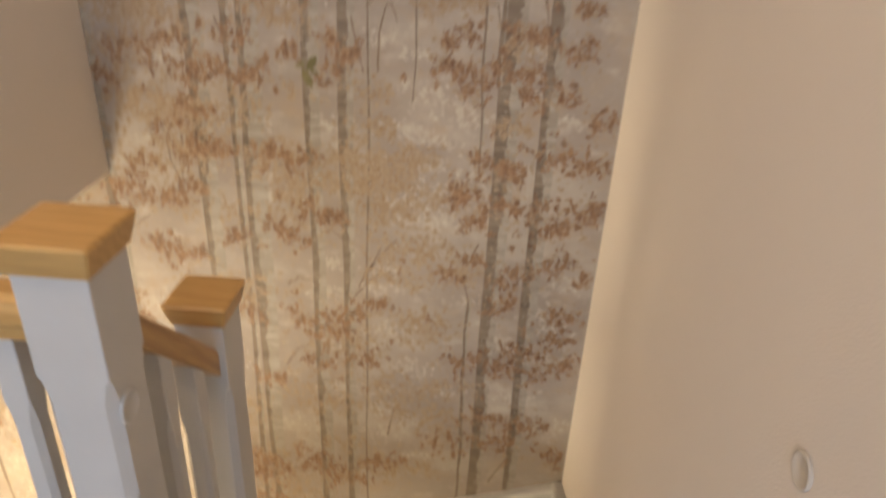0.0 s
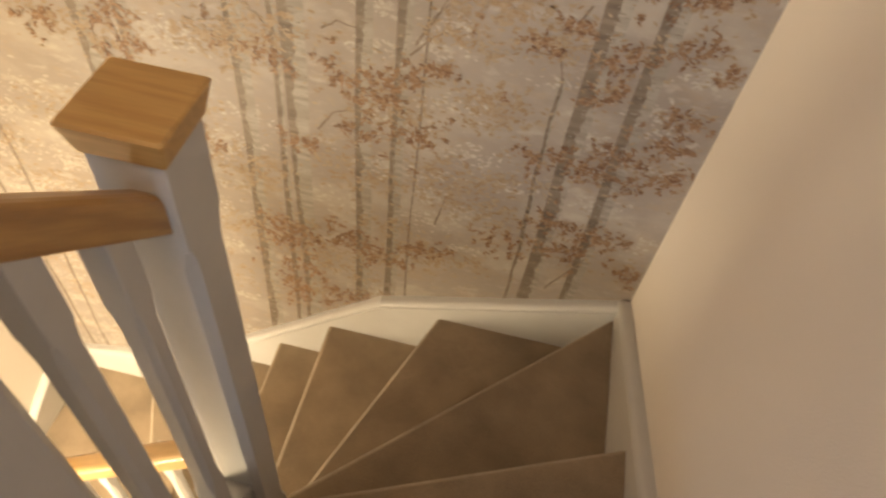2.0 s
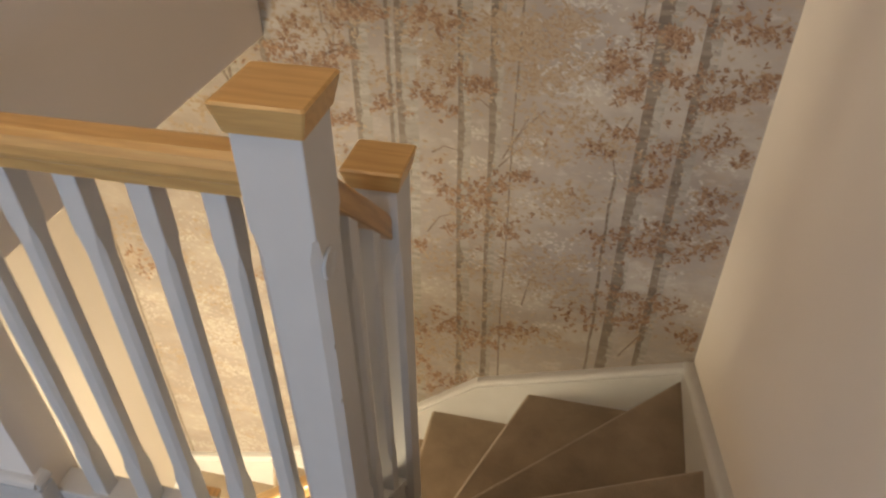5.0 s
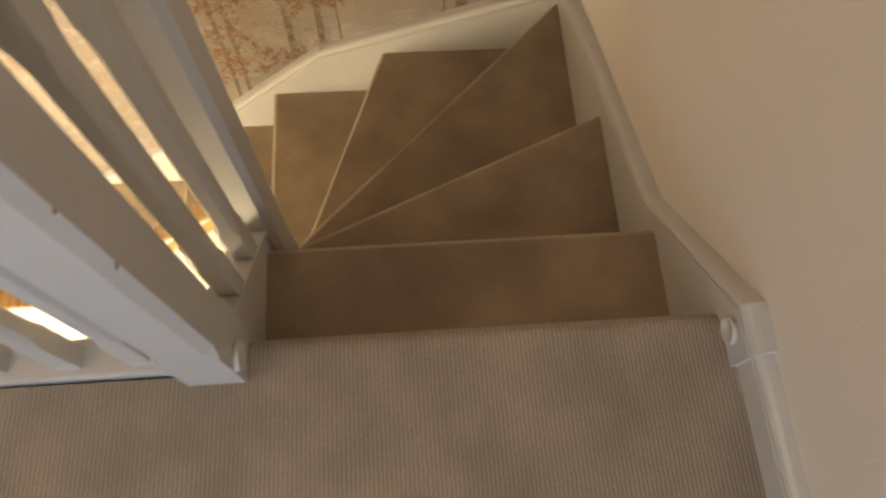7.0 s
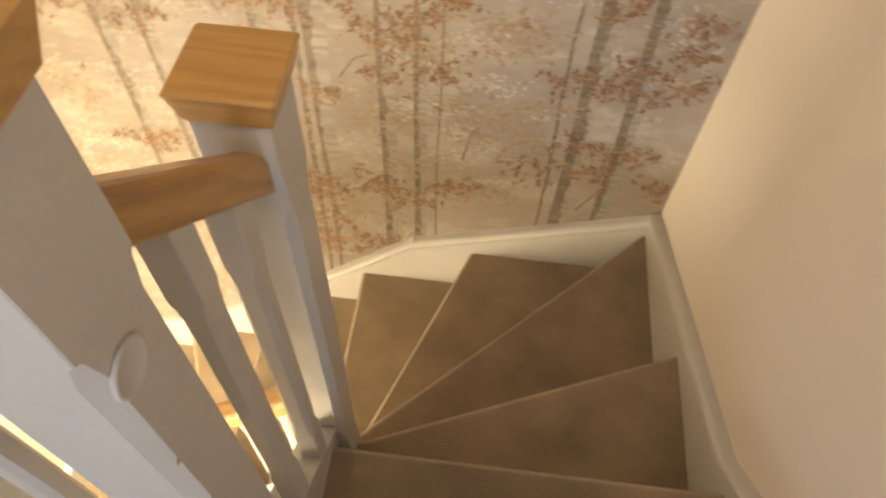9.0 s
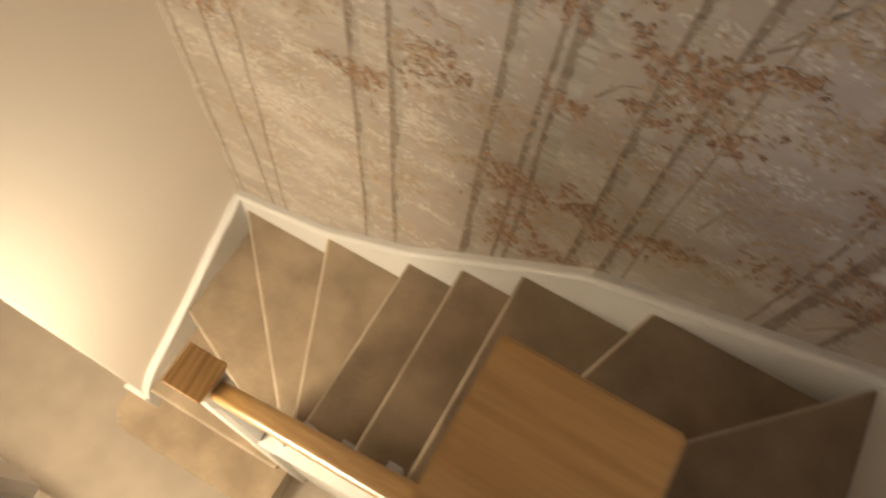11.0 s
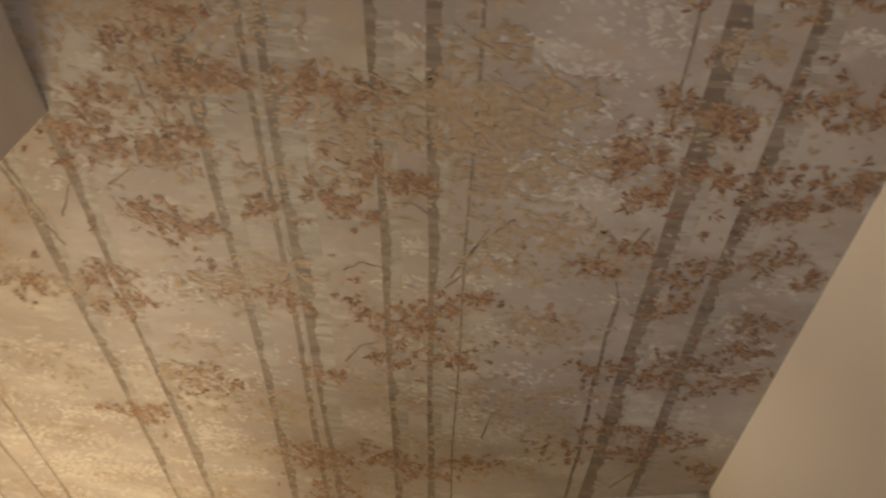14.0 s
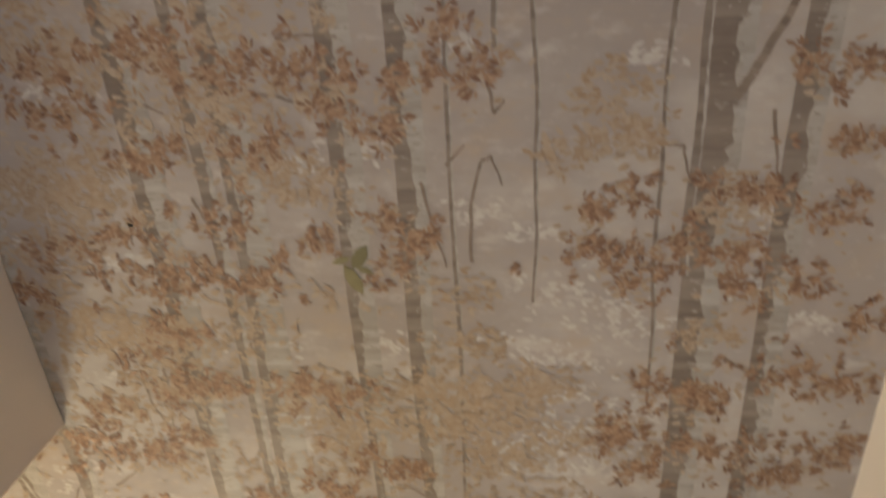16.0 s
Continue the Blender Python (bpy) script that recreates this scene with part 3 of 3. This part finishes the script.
def flat(name, polys, y, mat, label="", layers=1):
    """Printed shapes a hair above the paper; where many overlap, each lies a little over the last."""
    verts, faces = [], []
    for i, poly in enumerate(polys):
        faces.append(list(range(len(verts), len(verts) + len(poly))))
        verts += [(px, y - 2e-6 * (i % layers), pz) for px, pz in poly]
    me = bpy.data.meshes.new(name)
    me.from_pydata(verts, [], faces)
    me.materials.append(mat)
    ob = new(name, me)
    ob.parent = mural_wall
    return tagged(ob, label)


DEPTH = [0]


def trunk(x0, x1, w0, w1, z0=-1.75, z1=ZC, shade=0.42):
    """One printed trunk from (x0, z0) to (x1, z1): a shaded side, a pale side barred with bark."""
    n = max(30, int((z1 - z0) / 0.012))
    ph = rng.random() * 6
    DEPTH[0] += 1
    y = YN - 0.0005 - 1.5e-5 * DEPTH[0]
    left, edge_x, right, zs = [], [], [], []
    drift = shade
    for i in range(n + 1):
        k = i / n
        z = z0 + (z1 - z0) * k
        c = x0 + (x1 - x0) * k + 0.003 * math.sin(9.3 * k + ph) + 0.0018 * math.sin(31 * k + ph * 2)
        w = (w0 + (w1 - w0) * k) * (1 + 0.10 * math.sin(14 * k + ph * 3))
        drift = min(0.85, max(0.25, drift + rng.gauss(0, 0.05) + (shade - drift) * 0.12))
        left.append(c - w / 2 - rng.uniform(0, 0.001))
        edge_x.append(c - w / 2 + w * drift * rng.uniform(0.85, 1.12))
        right.append(c + w / 2 + rng.uniform(-0.001, 0.001))
        zs.append(z)
    verts, faces, idx = [], [], []

    def quad(pts, m_i, yy):
        faces.append(list(range(len(verts), len(verts) + len(pts))))
        verts.extend((px, yy, pz) for px, pz in pts)
        idx.append(m_i)

    for i in range(n):
        quad(((edge_x[i], zs[i]), (right[i], zs[i]), (right[i + 1], zs[i + 1]), (edge_x[i + 1], zs[i + 1])), 0, y)
        quad(((left[i], zs[i]), (edge_x[i], zs[i]), (edge_x[i + 1], zs[i + 1]), (left[i + 1], zs[i + 1])), 1, y)
    # bars of bark that run from the shaded side over the pale one, and pale nicks in the shade
    if w0 > 0.02:
        for i in range(int((z1 - z0) / 0.0036)):
            z = rng.uniform(z0, z1 - 0.01)
            j = min(n - 1, int((z - z0) / (z1 - z0) * n))
            a, c = edge_x[j], right[j]
            nick = rng.random() < 0.25
            s = a - rng.uniform(0.1, 0.7) * (a - left[j]) if nick else a + rng.choice((0.0, rng.random())) * (c - a)
            e = min(c, s + rng.uniform(0.15, 0.6) * (c - a))
            t, tilt = rng.uniform(0.001, 0.0032), rng.uniform(-0.002, 0.002)
            quad(((s, z), (e, z + tilt), (e, z + tilt + t * 0.5), (s, z + t)), 0 if nick else 2, y - 4e-6 - 1e-7 * (i % 60))
    me = bpy.data.meshes.new("tree_trunk")
    me.from_pydata(verts, [], faces)
    for m in (M_BARK, M_BARK_DARK, M_BARK_MID):
        me.materials.append(m)
    for p, m_i in zip(me.polygons, idx):
        p.material_index = m_i
    ob = new("tree_trunk", me)
    ob.parent = mural_wall
    return tagged(ob, "printed pale birch trunk")


def twig(points, w0, w1):
    """A printed twig through the given plan of bends, tapering."""
    pts = [Vector(p) for p in points]
    fine = []
    for a, c in zip(pts, pts[1:]):
        for i in range(6):
            fine.append(a.lerp(c, i / 6) + Vector((rng.uniform(-1, 1), rng.uniform(-1, 1))) * 0.0015)
    fine.append(pts[-1])
    polys = []
    for i in range(len(fine) - 1):
        a, c = fine[i], fine[i + 1]
        nrm = Vector((-(c - a).y, (c - a).x)).normalized()
        ka, kc = w0 + (w1 - w0) * i / len(fine), w0 + (w1 - w0) * (i + 1) / len(fine)
        polys.append((a - nrm * ka / 2, c - nrm * kc / 2, c + nrm * kc / 2, a + nrm * ka / 2))
    flat("twig", polys, YN - 0.0010, M_TWIG)


def leaf(x, z, length, width, ang):
    ca, sa = math.cos(ang), math.sin(ang)
    out = []
    for u, v in ((-0.5, 0), (-0.2, -0.42), (0.18, -0.4), (0.5, 0), (0.18, 0.42), (-0.2, 0.4)):
        u, v = u * length, v * width
        out.append((x + u * ca - v * sa, z + u * sa + v * ca))
    return out


def inside(x, z):
    return XW + 0.006 < x < -0.006 and -1.75 < z < ZC - 0.01 and (x > XB or z < ZB + 0.3)


def dabs(out, cx, cz, w, h, count, size):
    """A soft mass of brush dabs, thickest in the middle."""
    for _ in range(count):
        x, z = cx + rng.gauss(0, 0.36) * w, cz + rng.gauss(0, 0.36) * h
        s = size * rng.uniform(0.6, 1.3)
        if inside(x, z):
            out.append(leaf(x, z, s, s * rng.uniform(0.35, 0.6), rng.choice((0.0, math.pi)) + rng.gauss(-0.15, 0.5)))


def bunches(out, cx, cz, w, h, count, size):
    """Narrow leaves in small fans of three to six, each fan spread from one point of a short stem."""
    made = 0
    while made < count:
        x, z = cx + rng.uniform(-0.5, 0.5) * w, cz + rng.gauss(0, 0.3) * h
        way = rng.choice((0.0, math.pi)) + rng.gauss(-0.1, 0.4)
        n = rng.randint(3, 6)
        for i in range(n):
            ang = way + (i - (n - 1) / 2) * rng.uniform(0.25, 0.5)
            s = size * rng.uniform(0.6, 1.2)
            reach = s * rng.uniform(0.5, 1.3)
            px, pz = x + math.cos(ang) * reach, z + math.sin(ang) * reach
            made += 1
            if inside(px, pz):
                out.append(leaf(px, pz, s, s * rng.uniform(0.32, 0.46), ang))


# trunks: foot x, head x, foot and head widths, share of the shaded side
for x0, x1, w0, w1, shade in (
        (-0.306, -0.300, 0.044, 0.062, 0.66), (-0.188, -0.184, 0.038, 0.056, 0.5), (-0.744, -0.731, 0.031, 0.046, 0.42),
        (-0.834, -0.826, 0.038, 0.050, 0.40), (-1.012, -0.990, 0.052, 0.064, 0.28), (-1.156, -1.134, 0.042, 0.058, 0.45),
        (-1.424, -1.442, 0.036, 0.048, 0.45), (-1.546, -1.562, 0.036, 0.044, 0.45)):
    trunk(x0, x1, w0, w1, shade=shade)
for x0, x1, w0, w1, za, zb in (
        (-1.060, -1.048, 0.018, 0.026, -1.75, ZC), (-0.688, -0.672, 0.006, 0.008, -1.2, ZC), (-0.362, -0.374, 0.012, 0.011, -0.75, 0.2),
        (-2.040, -2.072, 0.016, 0.014, -1.75, 0.0), (-1.972, -1.935, 0.015, 0.013, -1.75, 0.06), (-2.205, -2.214, 0.014, 0.012, -1.75, -0.1),
        (-0.326, -0.352, 0.013, 0.016, 0.85, ZC), (-1.530, -1.598, 0.012, 0.016, 0.2, 0.44), (-0.552, -0.560, 0.005, 0.008, 0.8, 1.9),
        (-0.366, -0.388, 0.006, 0.009, 0.6, 1.9), (-0.608, -0.612, 0.007, 0.012, 1.2, 1.9)):
    trunk(x0, x1, w0, w1, za, zb, shade=0.7)
BRANCHES_LOW = (
    ((-0.728, 0.523), (-0.688, 0.546), (-0.639, 0.592), (-0.607, 0.613)), ((-0.750, 0.366), (-0.783, 0.394), (-0.825, 0.394)),
    ((-0.696, 0.250), (-0.649, 0.320), (-0.596, 0.380)), ((-0.723, 0.179), (-0.672, 0.239), (-0.611, 0.275)),
    ((-0.952, -0.104), (-0.909, -0.036), (-0.865, -0.02)), ((-0.617, -0.375), (-0.596, -0.247)), ((-0.947, 0.576), (-0.928, 0.595), (-0.880, 0.612)),
    ((-1.504, 0.285), (-1.462, 0.364), (-1.421, 0.424)), ((-1.377, 0.377), (-1.314, 0.427)), ((-0.934, 0.202), (-0.893, 0.230), (-0.847, 0.220)),
    ((-0.351, 0.387), (-0.393, 0.283), (-0.373, 0.19)), ((-0.259, -0.552), (-0.174, -0.376)), ((-0.710, 0.209), (-0.639, 0.355)))
BRANCHES_HIGH = (
    ((-0.909, 1.218), (-0.876, 1.228), (-0.822, 1.224)), ((-0.963, 1.145), (-0.929, 1.148), (-0.899, 1.135), (-0.849, 1.137)),
    ((-1.081, 0.990), (-1.064, 0.942), (-1.058, 0.860)), ((-0.722, 1.010), (-0.712, 0.954), (-0.691, 0.866)), ((-0.620, 1.165), (-0.611, 1.109), (-0.596, 1.129)),
    ((-0.683, 1.035), (-0.654, 1.065)), ((-0.651, 0.875), (-0.649, 0.972), (-0.633, 1.039), (-0.617, 1.047), (-0.601, 1.002)),
    ((-0.376, 1.061), (-0.348, 1.056), (-0.335, 1.001)), ((-0.235, 1.105), (-0.214, 0.998)), ((-1.252, 0.645), (-1.249, 0.585), (-1.225, 0.515)),
    ((-1.208, 0.67), (-1.212, 0.6), (-1.223, 0.52)), ((-0.256, 0.699), (-0.192, 0.652)), ((-1.143, 1.147), (-1.093, 1.125)))
for pts in BRANCHES_LOW + BRANCHES_HIGH:
    twig(pts, 0.006, 0.0025)
twig(((-0.285, 1.122), (-0.262, 1.167), (-0.236, 1.223), (-0.21, 1.30)), 0.014, 0.009)

# pale drifts of far foliage: x, z, breadth
MIST_A = (
    (-0.65, 1.2, 0.03), (-0.4, 1.18, 0.05), (-0.81, 1.06, 0.06), (-0.88, 1.04, 0.06), (-0.64, 0.96, 0.08), (-0.22, 0.95, 0.04), (-0.55, 0.92, 0.05), (-1.23, 0.88, 0.06), (-0.51, 0.82, 0.09), (-0.22, 0.82, 0.04),
    (-0.42, 0.79, 0.05), (-0.13, 0.77, 0.05), (-0.41, 0.76, 0.1), (-0.77, 0.72, 0.07), (-0.99, 0.71, 0.06), (-0.54, 0.69, 0.07), (-0.5, 0.62, 0.08), (-0.23, 0.62, 0.05), (-0.69, 0.62, 0.07), (-0.41, 0.58, 0.09),
    (-0.5, 0.54, 0.1), (-0.53, 0.5, 0.07), (-1, 0.5, 0.06), (-0.6, 0.5, 0.07), (-0.51, 0.45, 0.1), (-0.45, 0.45, 0.09), (-0.62, 0.28, 0.07), (-0.79, 0.28, 0.07), (-0.08, 0.26, 0.08), (-0.66, 0.21, 0.07),
    (-0.8, 0.19, 0.08), (-0.17, 0.16, 0.07))
MIST_B = (
    (-1.3, 0.1, 0.12), (-1.35, 0.1, 0.11), (-0.1, 0.1, 0.09), (-0.63, 0.06, 0.09), (-0.25, 0.05, 0.07), (-0.77, -0.03, 0.11), (-0.54, -0.08, 0.1), (-1.14, -0.1, 0.09), (-0.21, -0.16, 0.1), (-1.76, -0.17, 0.14),
    (-0.78, -0.2, 0.11), (-0.66, -0.26, 0.09), (-1.89, -0.29, 0.17), (-0.64, -0.36, 0.12), (-0.92, -0.36, 0.11), (-1.76, -0.41, 0.15), (-1.37, -0.48, 0.14), (-1.32, -0.5, 0.12), (-2.01, -0.6, 0.23), (-1.74, -0.6, 0.18),
    (-0.79, -0.77, 0.1), (-1.86, -0.81, 0.23), (-2.02, -1.14, 0.21), (-1.73, -1.15, 0.22))
mist = []
for x, z, w in MIST_A + MIST_B:
    dabs(mist, x, z, w * 1.25, w * 0.55, int(420 * w) + 12, 0.015)
for _ in range(70):
    dabs(mist, rng.uniform(XW, 0), rng.uniform(-1.5, 1.9), 0.10, 0.03, 22, 0.015)
for _ in range(60):
    dabs(mist, rng.uniform(XW, -1.2), rng.uniform(-1.7, -0.2), 0.16, 0.05, 60, 0.018)
tagged(flat("far_foliage", mist, YN - 0.0002, M_MIST, "pale printed far foliage", 110), kind="stuff")

# soft tan masses of foliage: x, z, breadth
TAN_A = (
    (-1.25, 1.23, 0.1), (-0.45, 1.14, 0.08), (-1, 1.14, 0.08), (-0.4, 1.08, 0.05), (-0.45, 1.07, 0.09), (-0.51, 1.05, 0.05), (-0.99, 1.04, 0.08), (-1.35, 1.01, 0.14), (-1.26, 1, 0.11), (-0.89, 1, 0.08),
    (-0.27, 0.95, 0.07), (-1.37, 0.9, 0.1), (-0.66, 0.82, 0.07), (-1.32, 0.76, 0.13), (-0.28, 0.74, 0.07), (-1.2, 0.74, 0.08), (-0.66, 0.72, 0.09), (-1.28, 0.72, 0.1), (-1.16, 0.7, 0.11), (-0.54, 0.64, 0.09),
    (-0.69, 0.63, 0.11), (-0.94, 0.63, 0.09), (-0.76, 0.63, 0.1), (-0.64, 0.62, 0.14), (-1.18, 0.61, 0.1), (-0.59, 0.61, 0.08), (-1.32, 0.58, 0.1), (-0.57, 0.57, 0.11), (-0.77, 0.55, 0.1), (-0.65, 0.55, 0.1),
    (-0.7, 0.54, 0.1), (-0.91, 0.54, 0.11))
TAN_B = (
    (-0.51, 0.51, 0.1), (-0.59, 0.48, 0.1), (-0.64, 0.45, 0.08), (-0.56, 0.37, 0.16), (-0.51, 0.34, 0.13), (-1.64, 0.29, 0.12), (-0.39, 0.28, 0.08), (-0.6, 0.25, 0.12), (-1.06, 0.18, 0.14), (-1.76, 0.17, 0.13),
    (-1.16, 0.13, 0.13), (-1.22, 0.11, 0.15), (-0.5, 0.1, 0.11), (-0.52, 0.06, 0.13), (-1.55, 0.06, 0.13), (-0.74, -0, 0.14), (-1.29, -0.1, 0.09), (-0.41, -0.14, 0.11), (-0.64, -0.15, 0.13), (-0.56, -0.16, 0.13),
    (-0.94, -0.18, 0.12), (-0.54, -0.2, 0.13), (-1.42, -0.22, 0.13), (-1.35, -0.24, 0.19), (-0.67, -0.24, 0.15), (-0.8, -0.25, 0.16), (-1.71, -0.25, 0.16), (-2.17, -0.26, 0.14), (-0.44, -0.28, 0.12), (-1.14, -0.28, 0.12),
    (-0.5, -0.28, 0.15), (-1.25, -0.34, 0.2))
TAN_C = (
    (-1.16, -0.34, 0.16), (-2, -0.41, 0.14), (-0.76, -0.42, 0.12), (-1.04, -0.5, 0.15), (-0.56, -0.52, 0.15), (-0.66, -0.52, 0.1), (-1.24, -0.56, 0.14), (-1.86, -0.56, 0.19), (-0.8, -0.58, 0.12), (-0.96, -0.62, 0.12),
    (-0.95, -0.68, 0.16), (-1.69, -0.82, 0.21), (-1.32, -0.85, 0.18), (-1.48, -0.88, 0.15), (-2.11, -0.97, 0.18), (-1.45, -1.17, 0.17))
RUSSET_A = (
    (-0.68, 1.23, 0.05), (-1.1, 1.22, 0.07), (-0.96, 1.21, 0.1), (-1.04, 1.2, 0.08), (-0.87, 1.19, 0.05), (-1.23, 1.19, 0.1), (-0.63, 1.18, 0.07), (-0.73, 1.17, 0.05), (-0.12, 1.16, 0.03), (-0.19, 1.16, 0.04),
    (-0.83, 1.15, 0.08), (-1.26, 1.12, 0.14), (-0.77, 1.09, 0.07), (-0.96, 1.08, 0.11), (-1.1, 1.07, 0.05), (-1.15, 1.05, 0.05), (-0.12, 1.05, 0.04), (-0.41, 0.99, 0.04), (-0.28, 0.99, 0.05), (-0.23, 0.99, 0.04),
    (-0.47, 0.96, 0.03), (-0.78, 0.95, 0.04), (-0.13, 0.95, 0.08), (-1.21, 0.94, 0.06), (-1.04, 0.94, 0.07), (-0.89, 0.91, 0.05), (-0.73, 0.91, 0.04), (-0.48, 0.91, 0.06), (-0.34, 0.9, 0.05), (-0.26, 0.9, 0.06),
    (-1.3, 0.89, 0.13), (-1.11, 0.87, 0.06))
RUSSET_B = (
    (-0.78, 0.87, 0.05), (-0.42, 0.87, 0.06), (-0.98, 0.85, 0.06), (-1.16, 0.84, 0.08), (-0.17, 0.84, 0.07), (-0.4, 0.83, 0.04), (-1.05, 0.82, 0.07), (-0.24, 0.82, 0.05), (-1.42, 0.81, 0.09), (-0.05, 0.77, 0.06),
    (-1.16, 0.74, 0.08), (-1.21, 0.68, 0.12), (-0.14, 0.66, 0.1), (-0.05, 0.65, 0.07), (-0.35, 0.64, 0.07), (-1.1, 0.63, 0.08), (-0.27, 0.63, 0.06), (-0.89, 0.62, 0.11), (-0.96, 0.62, 0.08), (-1.17, 0.62, 0.09),
    (-0.27, 0.6, 0.06), (-0.41, 0.56, 0.05), (-0.42, 0.53, 0.07), (-1.37, 0.52, 0.15), (-0.03, 0.52, 0.07), (-0.08, 0.51, 0.11), (-0.31, 0.5, 0.09), (-0.21, 0.5, 0.1), (-1.26, 0.48, 0.09), (-1.21, 0.47, 0.11),
    (-0.37, 0.46, 0.06), (-0.14, 0.45, 0.08))
RUSSET_C = (
    (-1.39, 0.45, 0.11), (-0.88, 0.44, 0.11), (-0.79, 0.44, 0.09), (-0.92, 0.37, 0.12), (-1.08, 0.36, 0.07), (-0.12, 0.34, 0.09), (-0.37, 0.33, 0.06), (-1.31, 0.3, 0.1), (-0.25, 0.29, 0.09), (-0.03, 0.29, 0.05),
    (-1.23, 0.27, 0.12), (-0.43, 0.27, 0.07), (-0.27, 0.18, 0.09), (-0.09, 0.16, 0.09), (-0.65, 0.15, 0.06), (-0.74, 0.12, 0.11), (-1.47, 0.11, 0.1), (-1.07, 0.09, 0.1), (-0.86, 0.07, 0.12), (-0.09, 0.07, 0.08),
    (-1.68, 0.07, 0.09), (-1.44, 0.03, 0.1), (-0.8, 0.02, 0.12), (-0.19, -0.01, 0.12), (-0.29, -0.03, 0.1), (-0.05, -0.03, 0.11), (-0.4, -0.04, 0.08), (-0.18, -0.05, 0.12), (-0.68, -0.06, 0.1), (-0.84, -0.07, 0.1),
    (-1, -0.17, 0.1), (-1.32, -0.24, 0.14))
RUSSET_D = (
    (-0.26, -0.28, 0.14), (-0.14, -0.29, 0.11), (-0.25, -0.36, 0.14), (-0.42, -0.39, 0.12), (-0.06, -0.4, 0.1), (-1.57, -0.41, 0.14), (-1.51, -0.41, 0.11), (-2.11, -0.44, 0.15), (-1.09, -0.51, 0.1), (-0.64, -0.51, 0.13),
    (-0.86, -0.52, 0.13), (-0.95, -0.55, 0.13), (-0.77, -0.56, 0.13), (-1.09, -0.59, 0.14), (-1.02, -0.73, 0.14), (-0.88, -0.82, 0.12), (-1.06, -0.82, 0.12), (-1.03, -0.88, 0.15))
tan = []
for x, z, w in TAN_A + TAN_B + TAN_C:
    thick = 1.0 if z > 0.0 else 0.55
    dabs(tan, x, z, w * 1.4, w * 0.6, int(560 * w * thick) + 8, 0.0155)
    bunches(tan, x, z, w * 1.3, w * 0.8, int(600 * w * thick), 0.0155)
for x, z, w in RUSSET_A + RUSSET_B + RUSSET_C + RUSSET_D:
    dabs(tan, x, z - 0.004, w * 1.4, w * 0.95, int((380 if z > 0.0 else 200) * w) + 10, 0.0145)
for _ in range(26):
    dabs(tan, rng.uniform(XW, -0.5), rng.uniform(-1.6, -0.6), 0.12, 0.03, 26, 0.0145)
for _ in range(70):
    bunches(tan, rng.uniform(XB, -0.85), rng.uniform(0.4, 1.3), 0.10, 0.06, 34, 0.016)
for _ in range(60):
    dabs(tan, rng.uniform(XB, 0), rng.uniform(1.3, 2.3), 0.10, 0.05, 50, 0.015)
tagged(flat("tan_foliage", tan, YN - 0.0011, M_TAN, "tan printed foliage", 110), kind="stuff")

# russet bunches, the nearest foliage, with stray ones about each
russet = []
for x, z, w in RUSSET_A + RUSSET_B + RUSSET_C + RUSSET_D:
    flatten = 0.95 if z > 0.7 else 0.75
    tilt = rng.gauss(0, 0.16)
    for k in range(3):
        u = (k - 1) * 0.36 + rng.uniform(-0.1, 0.1)
        bunches(russet, x + u * w, z + u * w * tilt + rng.gauss(0, 0.2) * w * flatten, w * 0.52, w * flatten * 0.66, int(310 * w) + 5, 0.0146)
    for k in range(2):
        bunches(russet, x + rng.gauss(0, 0.9) * w, z + rng.gauss(0, 0.8) * w * flatten, 0.016, 0.01, 5, 0.0145)
for _ in range(40):
    bunches(russet, rng.uniform(XB, 0), rng.uniform(1.3, 2.3), 0.09, 0.05, 36, 0.0165)
tagged(flat("russet_foliage", russet, YN - 0.0015, M_RUSSET, "russet printed foliage", 110), kind="stuff")

# a plain green patch among the leaves
green = [leaf(-0.842, 0.845, 0.062, 0.026, 2.0), leaf(-0.828, 0.885, 0.05, 0.026, 1.0), leaf(-0.858, 0.88, 0.034, 0.014, 0.3), leaf(-0.822, 0.862, 0.03, 0.012, -0.4)]
flat("green_patch", green, YN - 0.0019, M_GREEN, "plain green printed patch", 4)
